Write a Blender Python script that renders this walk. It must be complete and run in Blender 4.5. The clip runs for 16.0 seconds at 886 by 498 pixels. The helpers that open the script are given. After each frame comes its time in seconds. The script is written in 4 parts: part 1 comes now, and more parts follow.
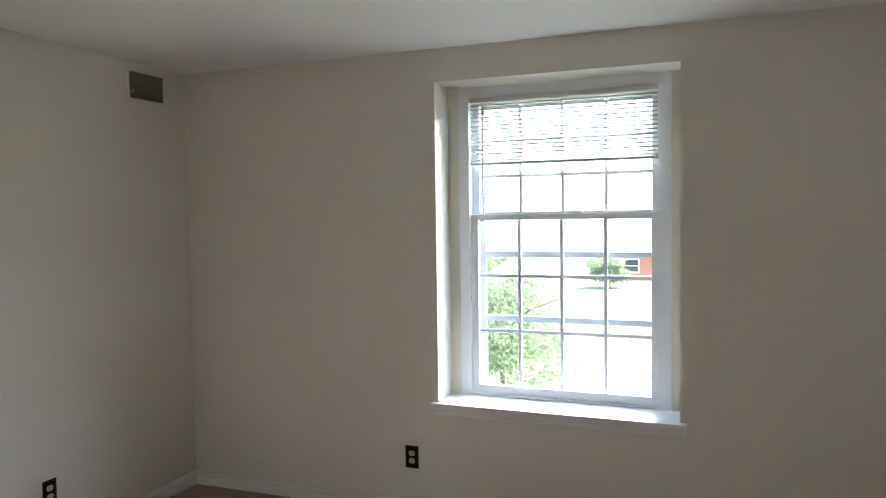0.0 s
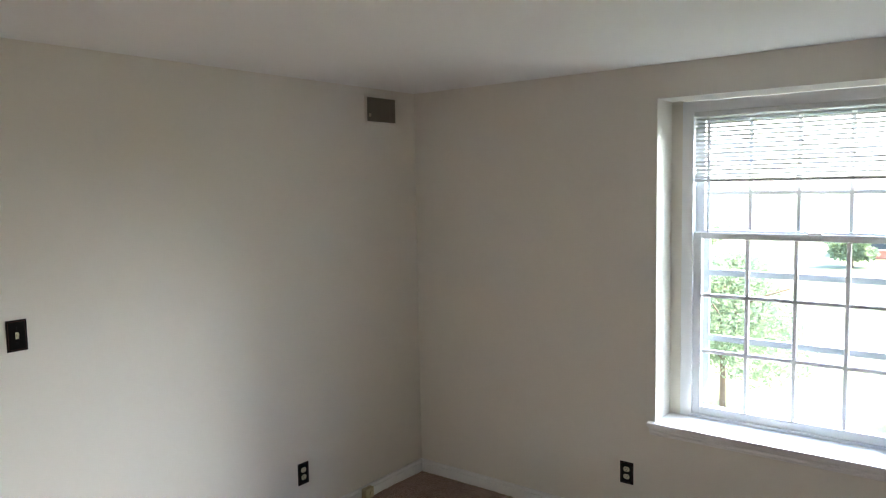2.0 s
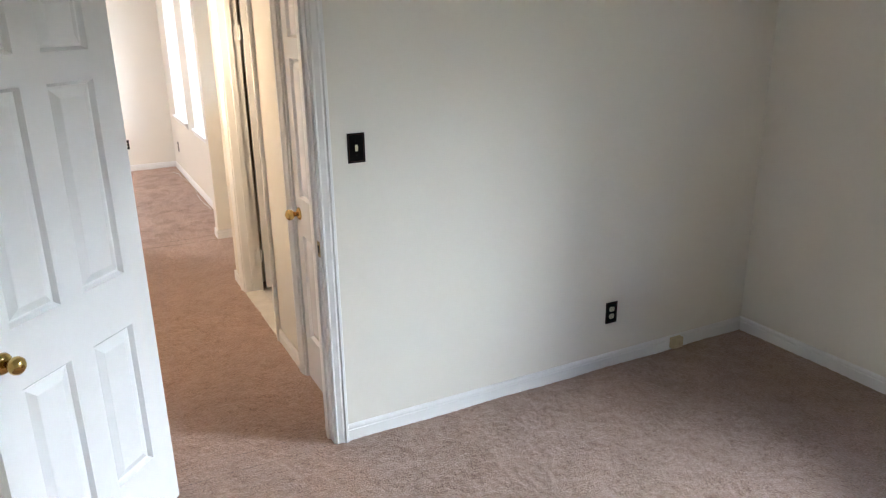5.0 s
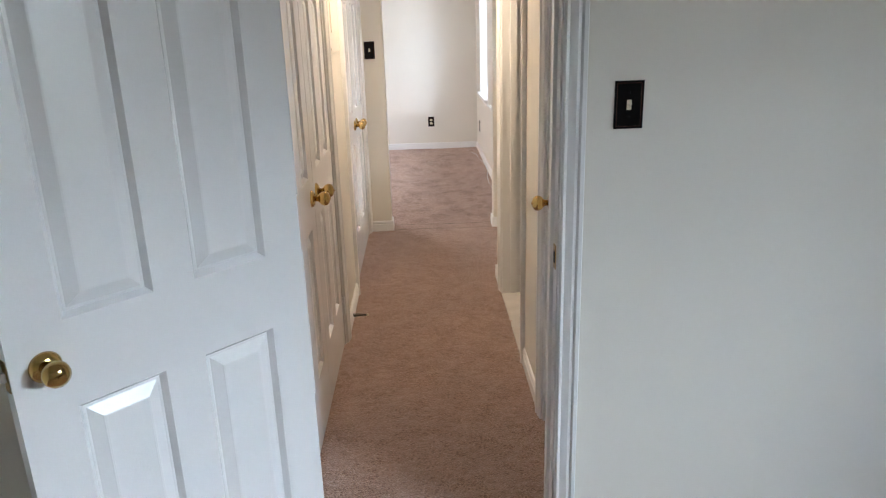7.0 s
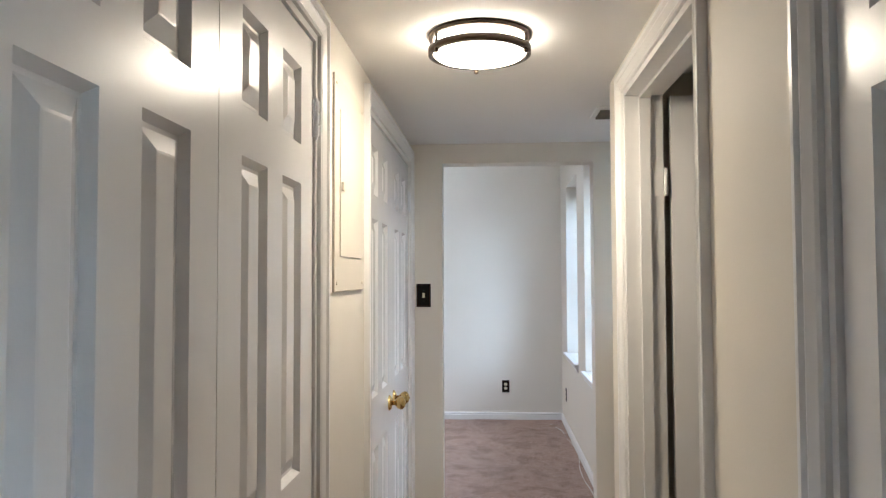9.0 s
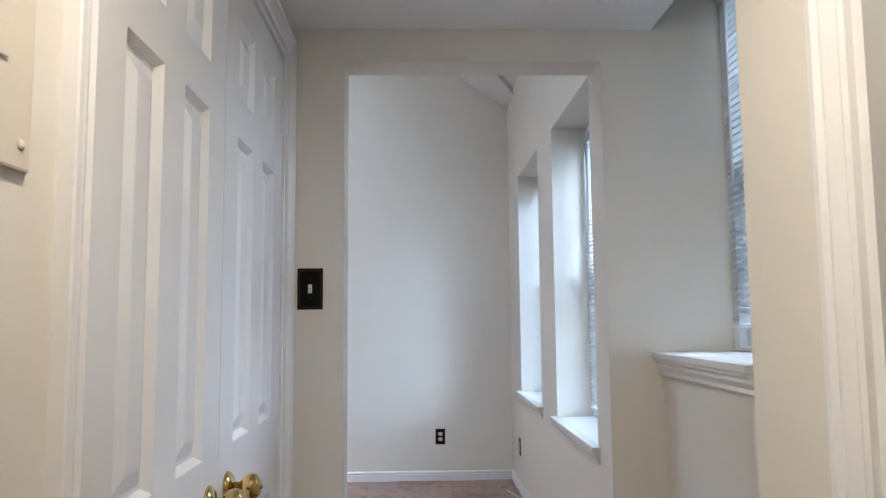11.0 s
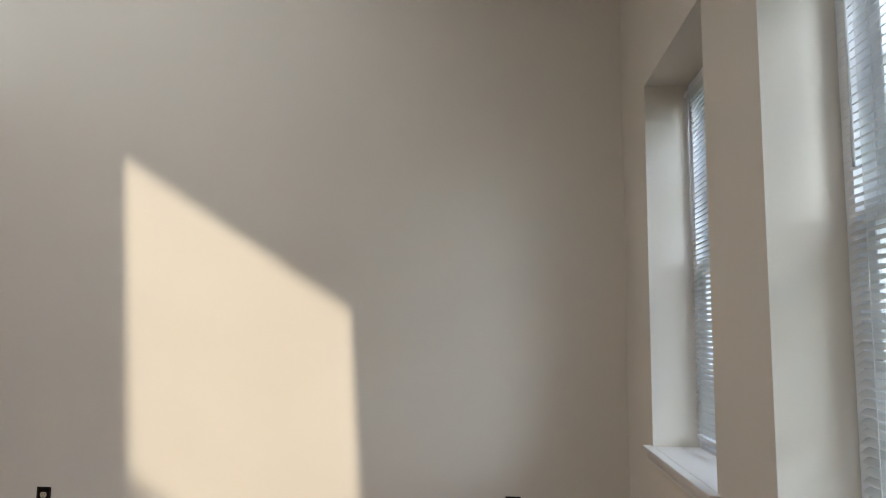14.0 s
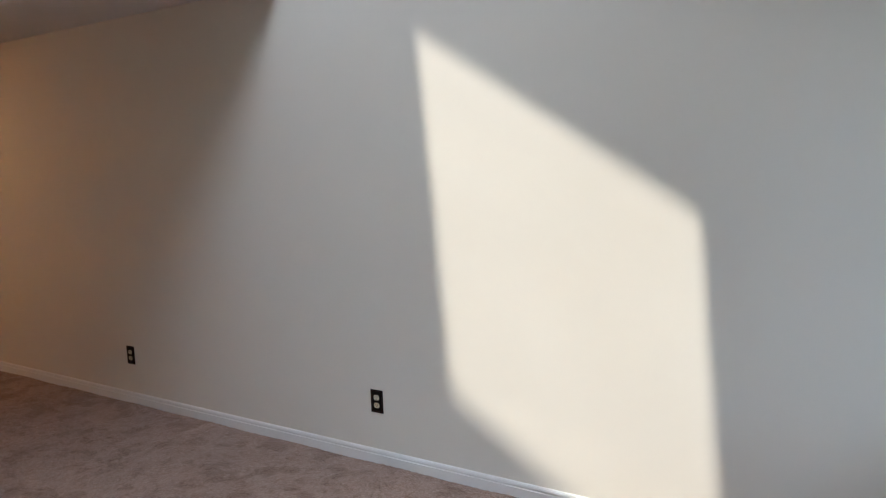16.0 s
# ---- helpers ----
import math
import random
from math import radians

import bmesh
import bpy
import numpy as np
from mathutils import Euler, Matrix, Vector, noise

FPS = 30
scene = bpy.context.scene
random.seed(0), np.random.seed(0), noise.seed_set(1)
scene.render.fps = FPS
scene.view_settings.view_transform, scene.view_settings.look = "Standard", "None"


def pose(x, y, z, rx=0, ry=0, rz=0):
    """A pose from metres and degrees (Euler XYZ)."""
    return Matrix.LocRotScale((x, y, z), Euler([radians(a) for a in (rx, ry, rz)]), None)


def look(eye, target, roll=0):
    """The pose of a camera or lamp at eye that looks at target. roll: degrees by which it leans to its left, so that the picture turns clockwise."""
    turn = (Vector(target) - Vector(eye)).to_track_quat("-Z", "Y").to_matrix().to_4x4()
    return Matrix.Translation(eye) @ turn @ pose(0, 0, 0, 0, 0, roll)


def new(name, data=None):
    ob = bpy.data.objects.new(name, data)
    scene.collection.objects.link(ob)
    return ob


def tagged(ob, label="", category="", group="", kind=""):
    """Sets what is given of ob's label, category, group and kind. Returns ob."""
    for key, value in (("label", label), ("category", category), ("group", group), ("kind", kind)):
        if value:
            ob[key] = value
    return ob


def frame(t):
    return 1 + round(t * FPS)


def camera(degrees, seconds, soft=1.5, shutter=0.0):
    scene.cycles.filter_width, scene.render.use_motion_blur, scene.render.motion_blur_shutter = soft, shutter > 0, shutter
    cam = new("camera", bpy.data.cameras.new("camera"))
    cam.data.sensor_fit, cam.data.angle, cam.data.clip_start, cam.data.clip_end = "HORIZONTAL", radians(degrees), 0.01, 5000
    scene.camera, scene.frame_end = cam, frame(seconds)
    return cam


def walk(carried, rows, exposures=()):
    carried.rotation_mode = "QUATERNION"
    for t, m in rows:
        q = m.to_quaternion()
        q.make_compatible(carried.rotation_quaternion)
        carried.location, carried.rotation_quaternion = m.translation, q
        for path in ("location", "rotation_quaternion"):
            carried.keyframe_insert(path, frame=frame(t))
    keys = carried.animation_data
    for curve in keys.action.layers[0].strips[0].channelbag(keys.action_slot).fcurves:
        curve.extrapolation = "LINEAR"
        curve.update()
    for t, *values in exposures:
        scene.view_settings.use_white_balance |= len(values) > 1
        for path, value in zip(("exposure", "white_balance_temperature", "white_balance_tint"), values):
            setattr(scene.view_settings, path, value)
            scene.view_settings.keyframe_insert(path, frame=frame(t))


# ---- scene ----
# ---- camera and walk ----
cam = camera(63.1, 16.0, 1.2)
PATH = [
    (0, (-0.901, -2.988, 1.614), (0.961, -2.265, 1.521), -0.8),
    (0.5, (-0.921, -2.997, 1.724), (0.865, -2.105, 1.606), -0.9),
    (1, (-0.955, -2.973, 1.779), (0.766, -1.963, 1.652), -0.9),
    (1.5, (-0.985, -2.972, 1.837), (0.666, -1.854, 1.689), -1.0),
    (2, (-0.986, -2.994, 1.884), (0.586, -1.77, 1.71), -1.1),
    (2.5, (-1.015, -2.978, 1.929), (0.467, -1.656, 1.693), -1.0),
    (3, (-1.029, -2.966, 1.964), (0.307, -1.537, 1.547), -0.9),
    (3.5, (-1.033, -2.958, 2.011), (0.162, -1.458, 1.444), -0.9),
    (5.8, (-0.612, -2.509, 1.719), (-0.057, -0.688, 1.104), -1.8),
    (6, (-0.535, -2.427, 1.69), (-0.094, -0.576, 1.072), -2.3),
    (6.5, (-0.429, -2.178, 1.612), (-0.216, -0.286, 1.001), -2.0),
    (7, (-0.368, -1.862, 1.565), (-0.319, 0.042, 0.956), -1.7),
    (7.5, (-0.307, -1.487, 1.52), (-0.357, 0.416, 0.909), -1.6),
    (8, (-0.335, -1.126, 1.515), (-0.452, 0.789, 0.951), -1.5),
    (8.5, (-0.360, -0.705, 1.496), (-0.503, 1.286, 1.368), -1.0),
    (8.7, (-0.346, -0.525, 1.482), (-0.500, 1.469, 1.493), -0.4),
    (10.8, (-0.389, 1.234, 1.28), (-0.332, 3.224, 1.472), -0.5),
    (11, (-0.393, 1.379, 1.27), (-0.327, 3.369, 1.461), -0.5),
    (11.5, (-0.378, 1.753, 1.234), (-0.303, 3.742, 1.425), -0.5),
    (12, (-0.364, 2.119, 1.211), (-0.292, 4.108, 1.403), -0.5),
    (12.5, (-0.356, 2.485, 1.2), (-0.281, 4.475, 1.396), -0.5),
    (13, (-0.336, 2.853, 1.192), (-0.262, 4.842, 1.386), -0.6),
    (13.5, (-0.344, 3.163, 1.224), (-0.299, 5.153, 1.417), -0.7),
    (14, (-0.328, 3.454, 1.221), (-0.469, 5.437, 1.445), 0.4),
    (14.5, (-0.325, 3.709, 1.362), (-0.752, 5.656, 1.517), 0.1),
    (15, (-0.329, 4.0, 1.436), (-1.125, 5.831, 1.322), 0.9),
    (15.5, (-0.412, 4.211, 1.506), (-1.288, 5.992, 1.258), 0.5),
    (16, (-0.448, 4.345, 1.585), (-1.507, 6.021, 1.321), -2.1),
]
EXPOSURES = [(0.0, 3.8, 6450, 14), (2.0, 3.95, 6400, 14), (3.5, 4.25, 6200, 13), (6.0, 3.85, 6000, 13), (7.0, 3.55, 5850, 12), (8.0, 3.55, 5600, 10), (8.5, 3.3, 5400, 8), (11.0, 2.9, 5100, 9), (12.0, 2.85, 5450, 9), (12.5, 2.65, 5600, 9), (13.0, 2.35, 5650, 9), (13.5, 2.05, 6250, 11), (14.0, 2.1, 6200, 10), (14.5, 2.25, 5750, 8), (15.0, 2.3, 5550, 8), (16.0, 2.25, 5400, 8)]
walk(cam, [(t, look(eye, target, roll)) for t, eye, target, roll in PATH], EXPOSURES)

# ---- world and large lights ----
SUN_DIR = Vector((0.07, 0.577, -1.0)).normalized()
world = bpy.data.worlds.new("sky")
scene.world = world
world.use_nodes = True
wn = world.node_tree.nodes
sky = wn.new("ShaderNodeTexSky")
sky.sky_type = "NISHITA"
sky.sun_disc = False
sky.sun_elevation = math.asin(-SUN_DIR.z)
sky.sun_rotation = math.atan2(-SUN_DIR.x, -SUN_DIR.y)
wn["Background"].inputs["Strength"].default_value = 0.15
world.node_tree.links.new(sky.outputs["Color"], wn["Background"].inputs["Color"])
sun = new("sun", bpy.data.lights.new("sun", "SUN"))
sun.data.energy, sun.data.angle, sun.data.color = 3.0, radians(1.1), (1.0, 0.85, 0.64)
sun.rotation_euler = SUN_DIR.to_track_quat("-Z", "Y").to_euler()

# added area lamps stand in for the sky before windows and in skylight's well
def sky_fill_lamp(name, at, width, height, watts, color, spread=180):
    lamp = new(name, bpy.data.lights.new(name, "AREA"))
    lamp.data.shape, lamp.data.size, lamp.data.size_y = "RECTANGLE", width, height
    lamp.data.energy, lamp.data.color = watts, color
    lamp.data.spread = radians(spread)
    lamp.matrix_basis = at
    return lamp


sky_fill_lamp("window_fill", look((7.9, -3.75, 3.6), (2.6, -2.2, 1.55)), 7.5, 2.7, 148.0, (0.87, 0.97, 1.0), 95)
sky_fill_lamp("side_windows_fill", look((3.0, 4.3, 4.0), (0.4, 5.2, 1.2)), 4.0, 1.5, 19.0, (0.94, 0.98, 0.97), 110)
sky_fill_lamp("niche_window_fill", look((1.9, 3.35, 2.75), (0.4, 3.2, 1.6)), 0.9, 0.7, 11.5, (0.95, 0.98, 0.96), 120)
sky_fill_lamp("skylight_fill", look((-1.88, 4.98, 4.79), (-2.43, 4.98, 3.95)), 1.0, 1.2, 13.0, (0.98, 0.98, 0.97))

# added downward disc lamp under the corridor lamp's glass, brightens the floor
floor_fill = new("corridor_floor_fill", bpy.data.lights.new("corridor_floor_fill", "AREA"))
floor_fill.data.shape, floor_fill.data.size, floor_fill.data.energy, floor_fill.data.color = "DISK", 0.22, 0.9, (1.0, 0.76, 0.50)
floor_fill.location = (-0.385, 1.83, 2.076)

# ---- materials ----


def material(name, color, rough=0.5, metal=0.0, var=0.0, var_scale=6.0, bump=0.0, bump_scale=300.0, spec=0.5, coarse=0.0, coarse_scale=1.2, second=None, waves=0.0):
    """A principled surface with fine grain, a coarse second scale of tone and a relief."""
    m = bpy.data.materials.new(name)
    m.use_nodes = True
    nt = m.node_tree
    b = nt.nodes["Principled BSDF"]
    b.inputs["Roughness"].default_value = rough
    b.inputs["Metallic"].default_value = metal
    b.inputs["Specular IOR Level"].default_value = spec
    b.inputs["Base Color"].default_value = (*color, 1)
    co = nt.nodes.new("ShaderNodeTexCoord")
    last = None
    if var or coarse:
        dark = second or tuple(c * 0.6 for c in color)
        for amount, scale, detail in ((var, var_scale, 6.0), (coarse, coarse_scale, 3.0)):
            if not amount:
                continue
            n = nt.nodes.new("ShaderNodeTexNoise")
            n.inputs["Scale"].default_value = scale
            n.inputs["Detail"].default_value = detail
            nt.links.new(co.outputs["Object"], n.inputs["Vector"])
            ramp = nt.nodes.new("ShaderNodeMapRange")
            ramp.inputs["From Min"].default_value, ramp.inputs["From Max"].default_value = 0.35, 0.7
            ramp.inputs["To Min"].default_value, ramp.inputs["To Max"].default_value = 0.0, amount
            nt.links.new(n.outputs["Fac"], ramp.inputs["Value"])
            mix = nt.nodes.new("ShaderNodeMixRGB")
            mix.inputs["Color1"].default_value = (*color, 1)
            mix.inputs["Color2"].default_value = (*dark, 1)
            nt.links.new(ramp.outputs["Result"], mix.inputs["Fac"])
            if last:
                nt.links.new(last, mix.inputs["Color1"])
            last = mix.outputs["Color"]
        nt.links.new(last, b.inputs["Base Color"])
    if bump:
        n = nt.nodes.new("ShaderNodeTexNoise")
        n.inputs["Scale"].default_value = bump_scale
        n.inputs["Detail"].default_value = 3.0
        nt.links.new(co.outputs["Object"], n.inputs["Vector"])
        bn = nt.nodes.new("ShaderNodeBump")
        bn.inputs["Strength"].default_value = bump
        bn.inputs["Distance"].default_value = 0.002
        nt.links.new(n.outputs["Fac"], bn.inputs["Height"])
        if waves:
            n2 = nt.nodes.new("ShaderNodeTexNoise")
            n2.inputs["Scale"].default_value = 1.6
            n2.inputs["Detail"].default_value = 2.0
            nt.links.new(co.outputs["Object"], n2.inputs["Vector"])
            b2 = nt.nodes.new("ShaderNodeBump")
            b2.inputs["Strength"].default_value = waves
            b2.inputs["Distance"].default_value = 0.05
            nt.links.new(n2.outputs["Fac"], b2.inputs["Height"])
            nt.links.new(b2.outputs["Normal"], bn.inputs["Normal"])
        nt.links.new(bn.outputs["Normal"], b.inputs["Normal"])
    return m


def glass_material(name, tint=(1, 1, 1), gloss=0.06):
    m = bpy.data.materials.new(name)
    m.use_nodes = True
    nt = m.node_tree
    nt.nodes.remove(nt.nodes["Principled BSDF"])
    tr = nt.nodes.new("ShaderNodeBsdfTransparent")
    tr.inputs["Color"].default_value = (*tint, 1)
    gl = nt.nodes.new("ShaderNodeBsdfGlossy")
    gl.inputs["Roughness"].default_value = 0.02
    mx = nt.nodes.new("ShaderNodeMixShader")
    mx.inputs["Fac"].default_value = gloss
    nt.links.new(tr.outputs[0], mx.inputs[1])
    nt.links.new(gl.outputs[0], mx.inputs[2])
    nt.links.new(mx.outputs[0], nt.nodes["Material Output"].inputs["Surface"])
    return m


def milky_material(name, tint, milk):
    """A milky pane: part of the light passes straight, part is scattered."""
    m = bpy.data.materials.new(name)
    m.use_nodes = True
    nt = m.node_tree
    nt.nodes.remove(nt.nodes["Principled BSDF"])
    tr = nt.nodes.new("ShaderNodeBsdfTransparent")
    tr.inputs["Color"].default_value = (*tint, 1)
    tl = nt.nodes.new("ShaderNodeBsdfTranslucent")
    tl.inputs["Color"].default_value = (0.92, 0.93, 0.95, 1)
    mx = nt.nodes.new("ShaderNodeMixShader")
    mx.inputs["Fac"].default_value = milk
    nt.links.new(tr.outputs[0], mx.inputs[1])
    nt.links.new(tl.outputs[0], mx.inputs[2])
    nt.links.new(mx.outputs[0], nt.nodes["Material Output"].inputs["Surface"])
    return m


def carpet_material(name, trodden):
    """Cut pile: fine speckle of tufts, soft lay marks at hand size, tufted relief; trodden: how strongly footmarks show."""
    m = bpy.data.materials.new(name)
    m.use_nodes = True
    nt = m.node_tree
    b = nt.nodes["Principled BSDF"]
    b.inputs["Roughness"].default_value = 0.95
    b.inputs["Specular IOR Level"].default_value = 0.1
    b.inputs["Sheen Weight"].default_value = 0.45
    b.inputs["Sheen Roughness"].default_value = 0.45
    b.inputs["Sheen Tint"].default_value = (1.0, 0.86, 0.76, 1)
    co = nt.nodes.new("ShaderNodeTexCoord")

    def noise_fac(scale, detail, lo, hi, rough=0.6):
        n = nt.nodes.new("ShaderNodeTexNoise")
        n.inputs["Scale"].default_value, n.inputs["Detail"].default_value, n.inputs["Roughness"].default_value = scale, detail, rough
        nt.links.new(co.outputs["Object"], n.inputs["Vector"])
        g = nt.nodes.new("ShaderNodeMapRange")
        g.inputs["From Min"].default_value, g.inputs["From Max"].default_value = lo, hi
        nt.links.new(n.outputs["Fac"], g.inputs["Value"])
        return g.outputs["Result"]

    def mix(fac, one, two, how="MIX", amount=None):
        x = nt.nodes.new("ShaderNodeMixRGB")
        x.blend_type = how
        if amount is None:
            nt.links.new(fac, x.inputs["Fac"])
        else:
            x.inputs["Fac"].default_value = amount
        for socket, value in (("Color1", one), ("Color2", two)):
            if isinstance(value, tuple):
                x.inputs[socket].default_value = (*value, 1)
            else:
                nt.links.new(value, x.inputs[socket])
        return x.outputs["Color"]

    speck = noise_fac(115, 5, 0.39, 0.61, 0.8)
    lay = noise_fac(9, 6, 0.47, 0.56, 0.6)
    patch = noise_fac(5.2, 9, 0.52, 0.565, 0.66)
    broad = noise_fac(1.1, 3, 0.35, 0.65)
    base = mix(speck, (0.19, 0.116, 0.088), (0.50, 0.345, 0.275))
    worn = mix(lay, base, (0.43, 0.305, 0.25))
    base = mix(None, base, worn, "MIX", 0.40)
    dark = mix(patch, base, (0.17, 0.10, 0.077))
    base = mix(None, base, dark, "MIX", trodden)
    shade = mix(broad, (0.86, 0.86, 0.87), (1.0, 1.0, 1.0))
    nt.links.new(mix(None, base, shade, "MULTIPLY", 1.0), b.inputs["Base Color"])
    v = nt.nodes.new("ShaderNodeTexVoronoi")
    v.inputs["Scale"].default_value = 190
    nt.links.new(co.outputs["Object"], v.inputs["Vector"])
    bn = nt.nodes.new("ShaderNodeBump")
    bn.inputs["Strength"].default_value, bn.inputs["Distance"].default_value = 0.9, 0.005
    bn.invert = True
    nt.links.new(v.outputs["Distance"], bn.inputs["Height"])
    nt.links.new(bn.outputs["Normal"], b.inputs["Normal"])
    return m


def glow_material(name, color, strength):
    m = bpy.data.materials.new(name)
    m.use_nodes = True
    b = m.node_tree.nodes["Principled BSDF"]
    b.inputs["Base Color"].default_value = (0.8, 0.78, 0.72, 1)
    b.inputs["Roughness"].default_value = 0.35
    b.inputs["Emission Color"].default_value = (*color, 1)
    b.inputs["Emission Strength"].default_value = strength
    return m


WALL = material("wall_paint", (0.765, 0.725, 0.645), 0.62, var=0.05, var_scale=2.5, bump=0.10, bump_scale=160, spec=0.3, coarse=0.06, coarse_scale=0.7, waves=0.35)
CEIL = material("ceiling_paint", (0.83, 0.82, 0.80), 0.85, var=0.03, var_scale=3, bump=0.10, bump_scale=140, spec=0.2)
TRIM = material("white_trim_paint", (0.80, 0.79, 0.77), 0.32, var=0.05, var_scale=14, bump=0.05, bump_scale=90, coarse=0.04, coarse_scale=2)
DOORW = material("white_door_paint", (0.80, 0.79, 0.78), 0.27, var=0.04, var_scale=10, bump=0.06, bump_scale=220, coarse=0.05, coarse_scale=1.5)
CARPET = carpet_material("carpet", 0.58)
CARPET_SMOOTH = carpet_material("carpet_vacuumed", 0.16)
BRASS = material("polished_brass", (0.58, 0.40, 0.145), 0.13, 1.0, var=0.12, var_scale=30)
STEEL = material("brushed_nickel", (0.55, 0.53, 0.50), 0.32, 1.0)
BRONZE = material("oil_rubbed_bronze", (0.005, 0.0045, 0.0045), 0.36, 0.0, spec=0.12, var=0.15, var_scale=25, second=(0.02, 0.010, 0.007))
COPPER = material("worn_bronze_edge", (0.09, 0.04, 0.025), 0.35, 0.7)
IVORY = material("ivory_plastic", (0.62, 0.56, 0.40), 0.4)
BLACK = material("black_slot", (0.012, 0.012, 0.012), 0.6)
BLACKMETAL = material("black_painted_steel", (0.015, 0.015, 0.016), 0.4)
FIXTURE = material("bronze_fixture_metal", (0.10, 0.075, 0.055), 0.38, 0.9, var=0.15, var_scale=20)
VENTM = material("beige_vent_metal", (0.24, 0.215, 0.17), 0.5, 0.2, var=0.15, var_scale=20)
DARK = material("dark_void_paint", (0.05, 0.045, 0.04), 0.8)
VINYL = material("white_vinyl", (0.80, 0.82, 0.84), 0.35, var=0.03, var_scale=9)
# grey darkened so the backlit storm rails look shaded
STORM = material("shaded_aluminium_storm_sash", (0.26, 0.28, 0.30), 0.5, var=0.1, var_scale=9)
BLIND = material("white_blind_slat", (0.66, 0.665, 0.66), 0.42, var=0.04, var_scale=8)
BLIND_SHEER = material("thin_white_blind_slat", (0.70, 0.705, 0.70), 0.42, var=0.04, var_scale=8)
LEAF = material("leaves", (0.145, 0.20, 0.115), 0.6, var=0.6, var_scale=0.9, second=(0.085, 0.13, 0.07))


def let_through(m, share, tint):
    """Thin things pass some daylight: slats, leaves."""
    nt = m.node_tree
    both, passed = nt.nodes.new("ShaderNodeMixShader"), nt.nodes.new("ShaderNodeBsdfTranslucent")
    both.inputs["Fac"].default_value = share
    passed.inputs["Color"].default_value = (*tint, 1)
    nt.links.new(nt.nodes["Principled BSDF"].outputs[0], both.inputs[1])
    nt.links.new(passed.outputs[0], both.inputs[2])
    nt.links.new(both.outputs[0], nt.nodes["Material Output"].inputs["Surface"])


let_through(BLIND, 0.10, (0.80, 0.82, 0.80))
let_through(BLIND_SHEER, 0.34, (0.84, 0.86, 0.85))
let_through(LEAF, 0.40, (0.32, 0.43, 0.27))
GLASS = glass_material("window_glass")
# a trace of milk in the panes stands in for veiling glare
VEILED = milky_material("veiled_window_glass", (0.97, 0.98, 0.98), 0.002)
SKYGLASS = milky_material("milky_skylight_acrylic", (0.66, 0.65, 0.62), 0.45)
MARBLE = material("marble_threshold", (0.62, 0.58, 0.52), 0.25, var=0.4, var_scale=9, second=(0.42, 0.38, 0.33))
TILE = material("bath_tile", (0.45, 0.42, 0.38), 0.3, var=0.2, var_scale=6)
GRASS = material("lawn", (0.12, 0.145, 0.065), 0.9, var=0.5, var_scale=0.5, bump=0.6, bump_scale=20, coarse=0.4, coarse_scale=0.05)
BARK = material("bark", (0.13, 0.09, 0.06), 0.9, var=0.4, var_scale=8, bump=0.8, bump_scale=30)
BRICK = material("red_brick", (0.33, 0.13, 0.08), 0.85, var=0.4, var_scale=3, second=(0.22, 0.09, 0.06))
SIDING = material("grey_siding", (0.52, 0.54, 0.57), 0.7, var=0.12, var_scale=1.5)
ROOFM = material("roof_shingle", (0.10, 0.09, 0.085), 0.9, var=0.3, var_scale=3)
# shingle colour lightened so the far roof burns out white as if sunlit
PALEROOF = material("pale_sunlit_shingle", (0.42, 0.41, 0.39), 0.9, var=0.2, var_scale=3)
GLOW = glow_material("lit_glass_diffuser", (1.0, 0.77, 0.51), 4.2)
GLOW2 = glow_material("lit_glass_diffuser_warm", (1.0, 0.46, 0.16), 15.0)
OUTGLASS = material("far_window_glass", (0.05, 0.06, 0.07), 0.08)
CABLE = material("white_cable", (0.72, 0.70, 0.66), 0.5)
BEIGE = material("beige_plastic", (0.55, 0.44, 0.27), 0.45, var=0.1, var_scale=30)
PANELM = material("cream_painted_steel", (0.70, 0.64, 0.53), 0.4, var=0.05, var_scale=8)

# ---- mesh helpers ----


def box(bm, x0, y0, z0, x1, y1, z1):
    v = [bm.verts.new((x, y, z)) for z in (z0, z1) for y in (y0, y1) for x in (x0, x1)]
    for f in ((0, 2, 3, 1), (4, 5, 7, 6), (0, 1, 5, 4), (2, 6, 7, 3), (0, 4, 6, 2), (1, 3, 7, 5)):
        bm.faces.new([v[i] for i in f])
    return v


def soft(bm, w, seg=2):
    bmesh.ops.bevel(bm, geom=bm.edges[:], offset=w, segments=seg, affect="EDGES", profile=0.5)
    return bm


def bbox(x0, y0, z0, x1, y1, z1, bevel=0.0, seg=2):
    bm = bmesh.new()
    box(bm, x0, y0, z0, x1, y1, z1)
    if bevel:
        soft(bm, bevel, seg)
    return bm


def lathe(profile, seg=32):
    """Turns (radius, z) pairs round the z axis."""
    bm = bmesh.new()
    rings = []
    for r, z in profile:
        if r < 1e-6:
            rings.append([bm.verts.new((0, 0, z))])
        else:
            rings.append([bm.verts.new((r * math.cos(2 * math.pi * k / seg), r * math.sin(2 * math.pi * k / seg), z)) for k in range(seg)])
    for a, b in zip(rings, rings[1:]):
        for k in range(seg):
            q = [a[k % len(a)], a[(k + 1) % len(a)], b[(k + 1) % len(b)], b[k % len(b)]]
            q = list(dict.fromkeys(q))
            if len(q) > 2:
                bm.faces.new(q)
    bmesh.ops.recalc_face_normals(bm, faces=bm.faces[:])
    return bm


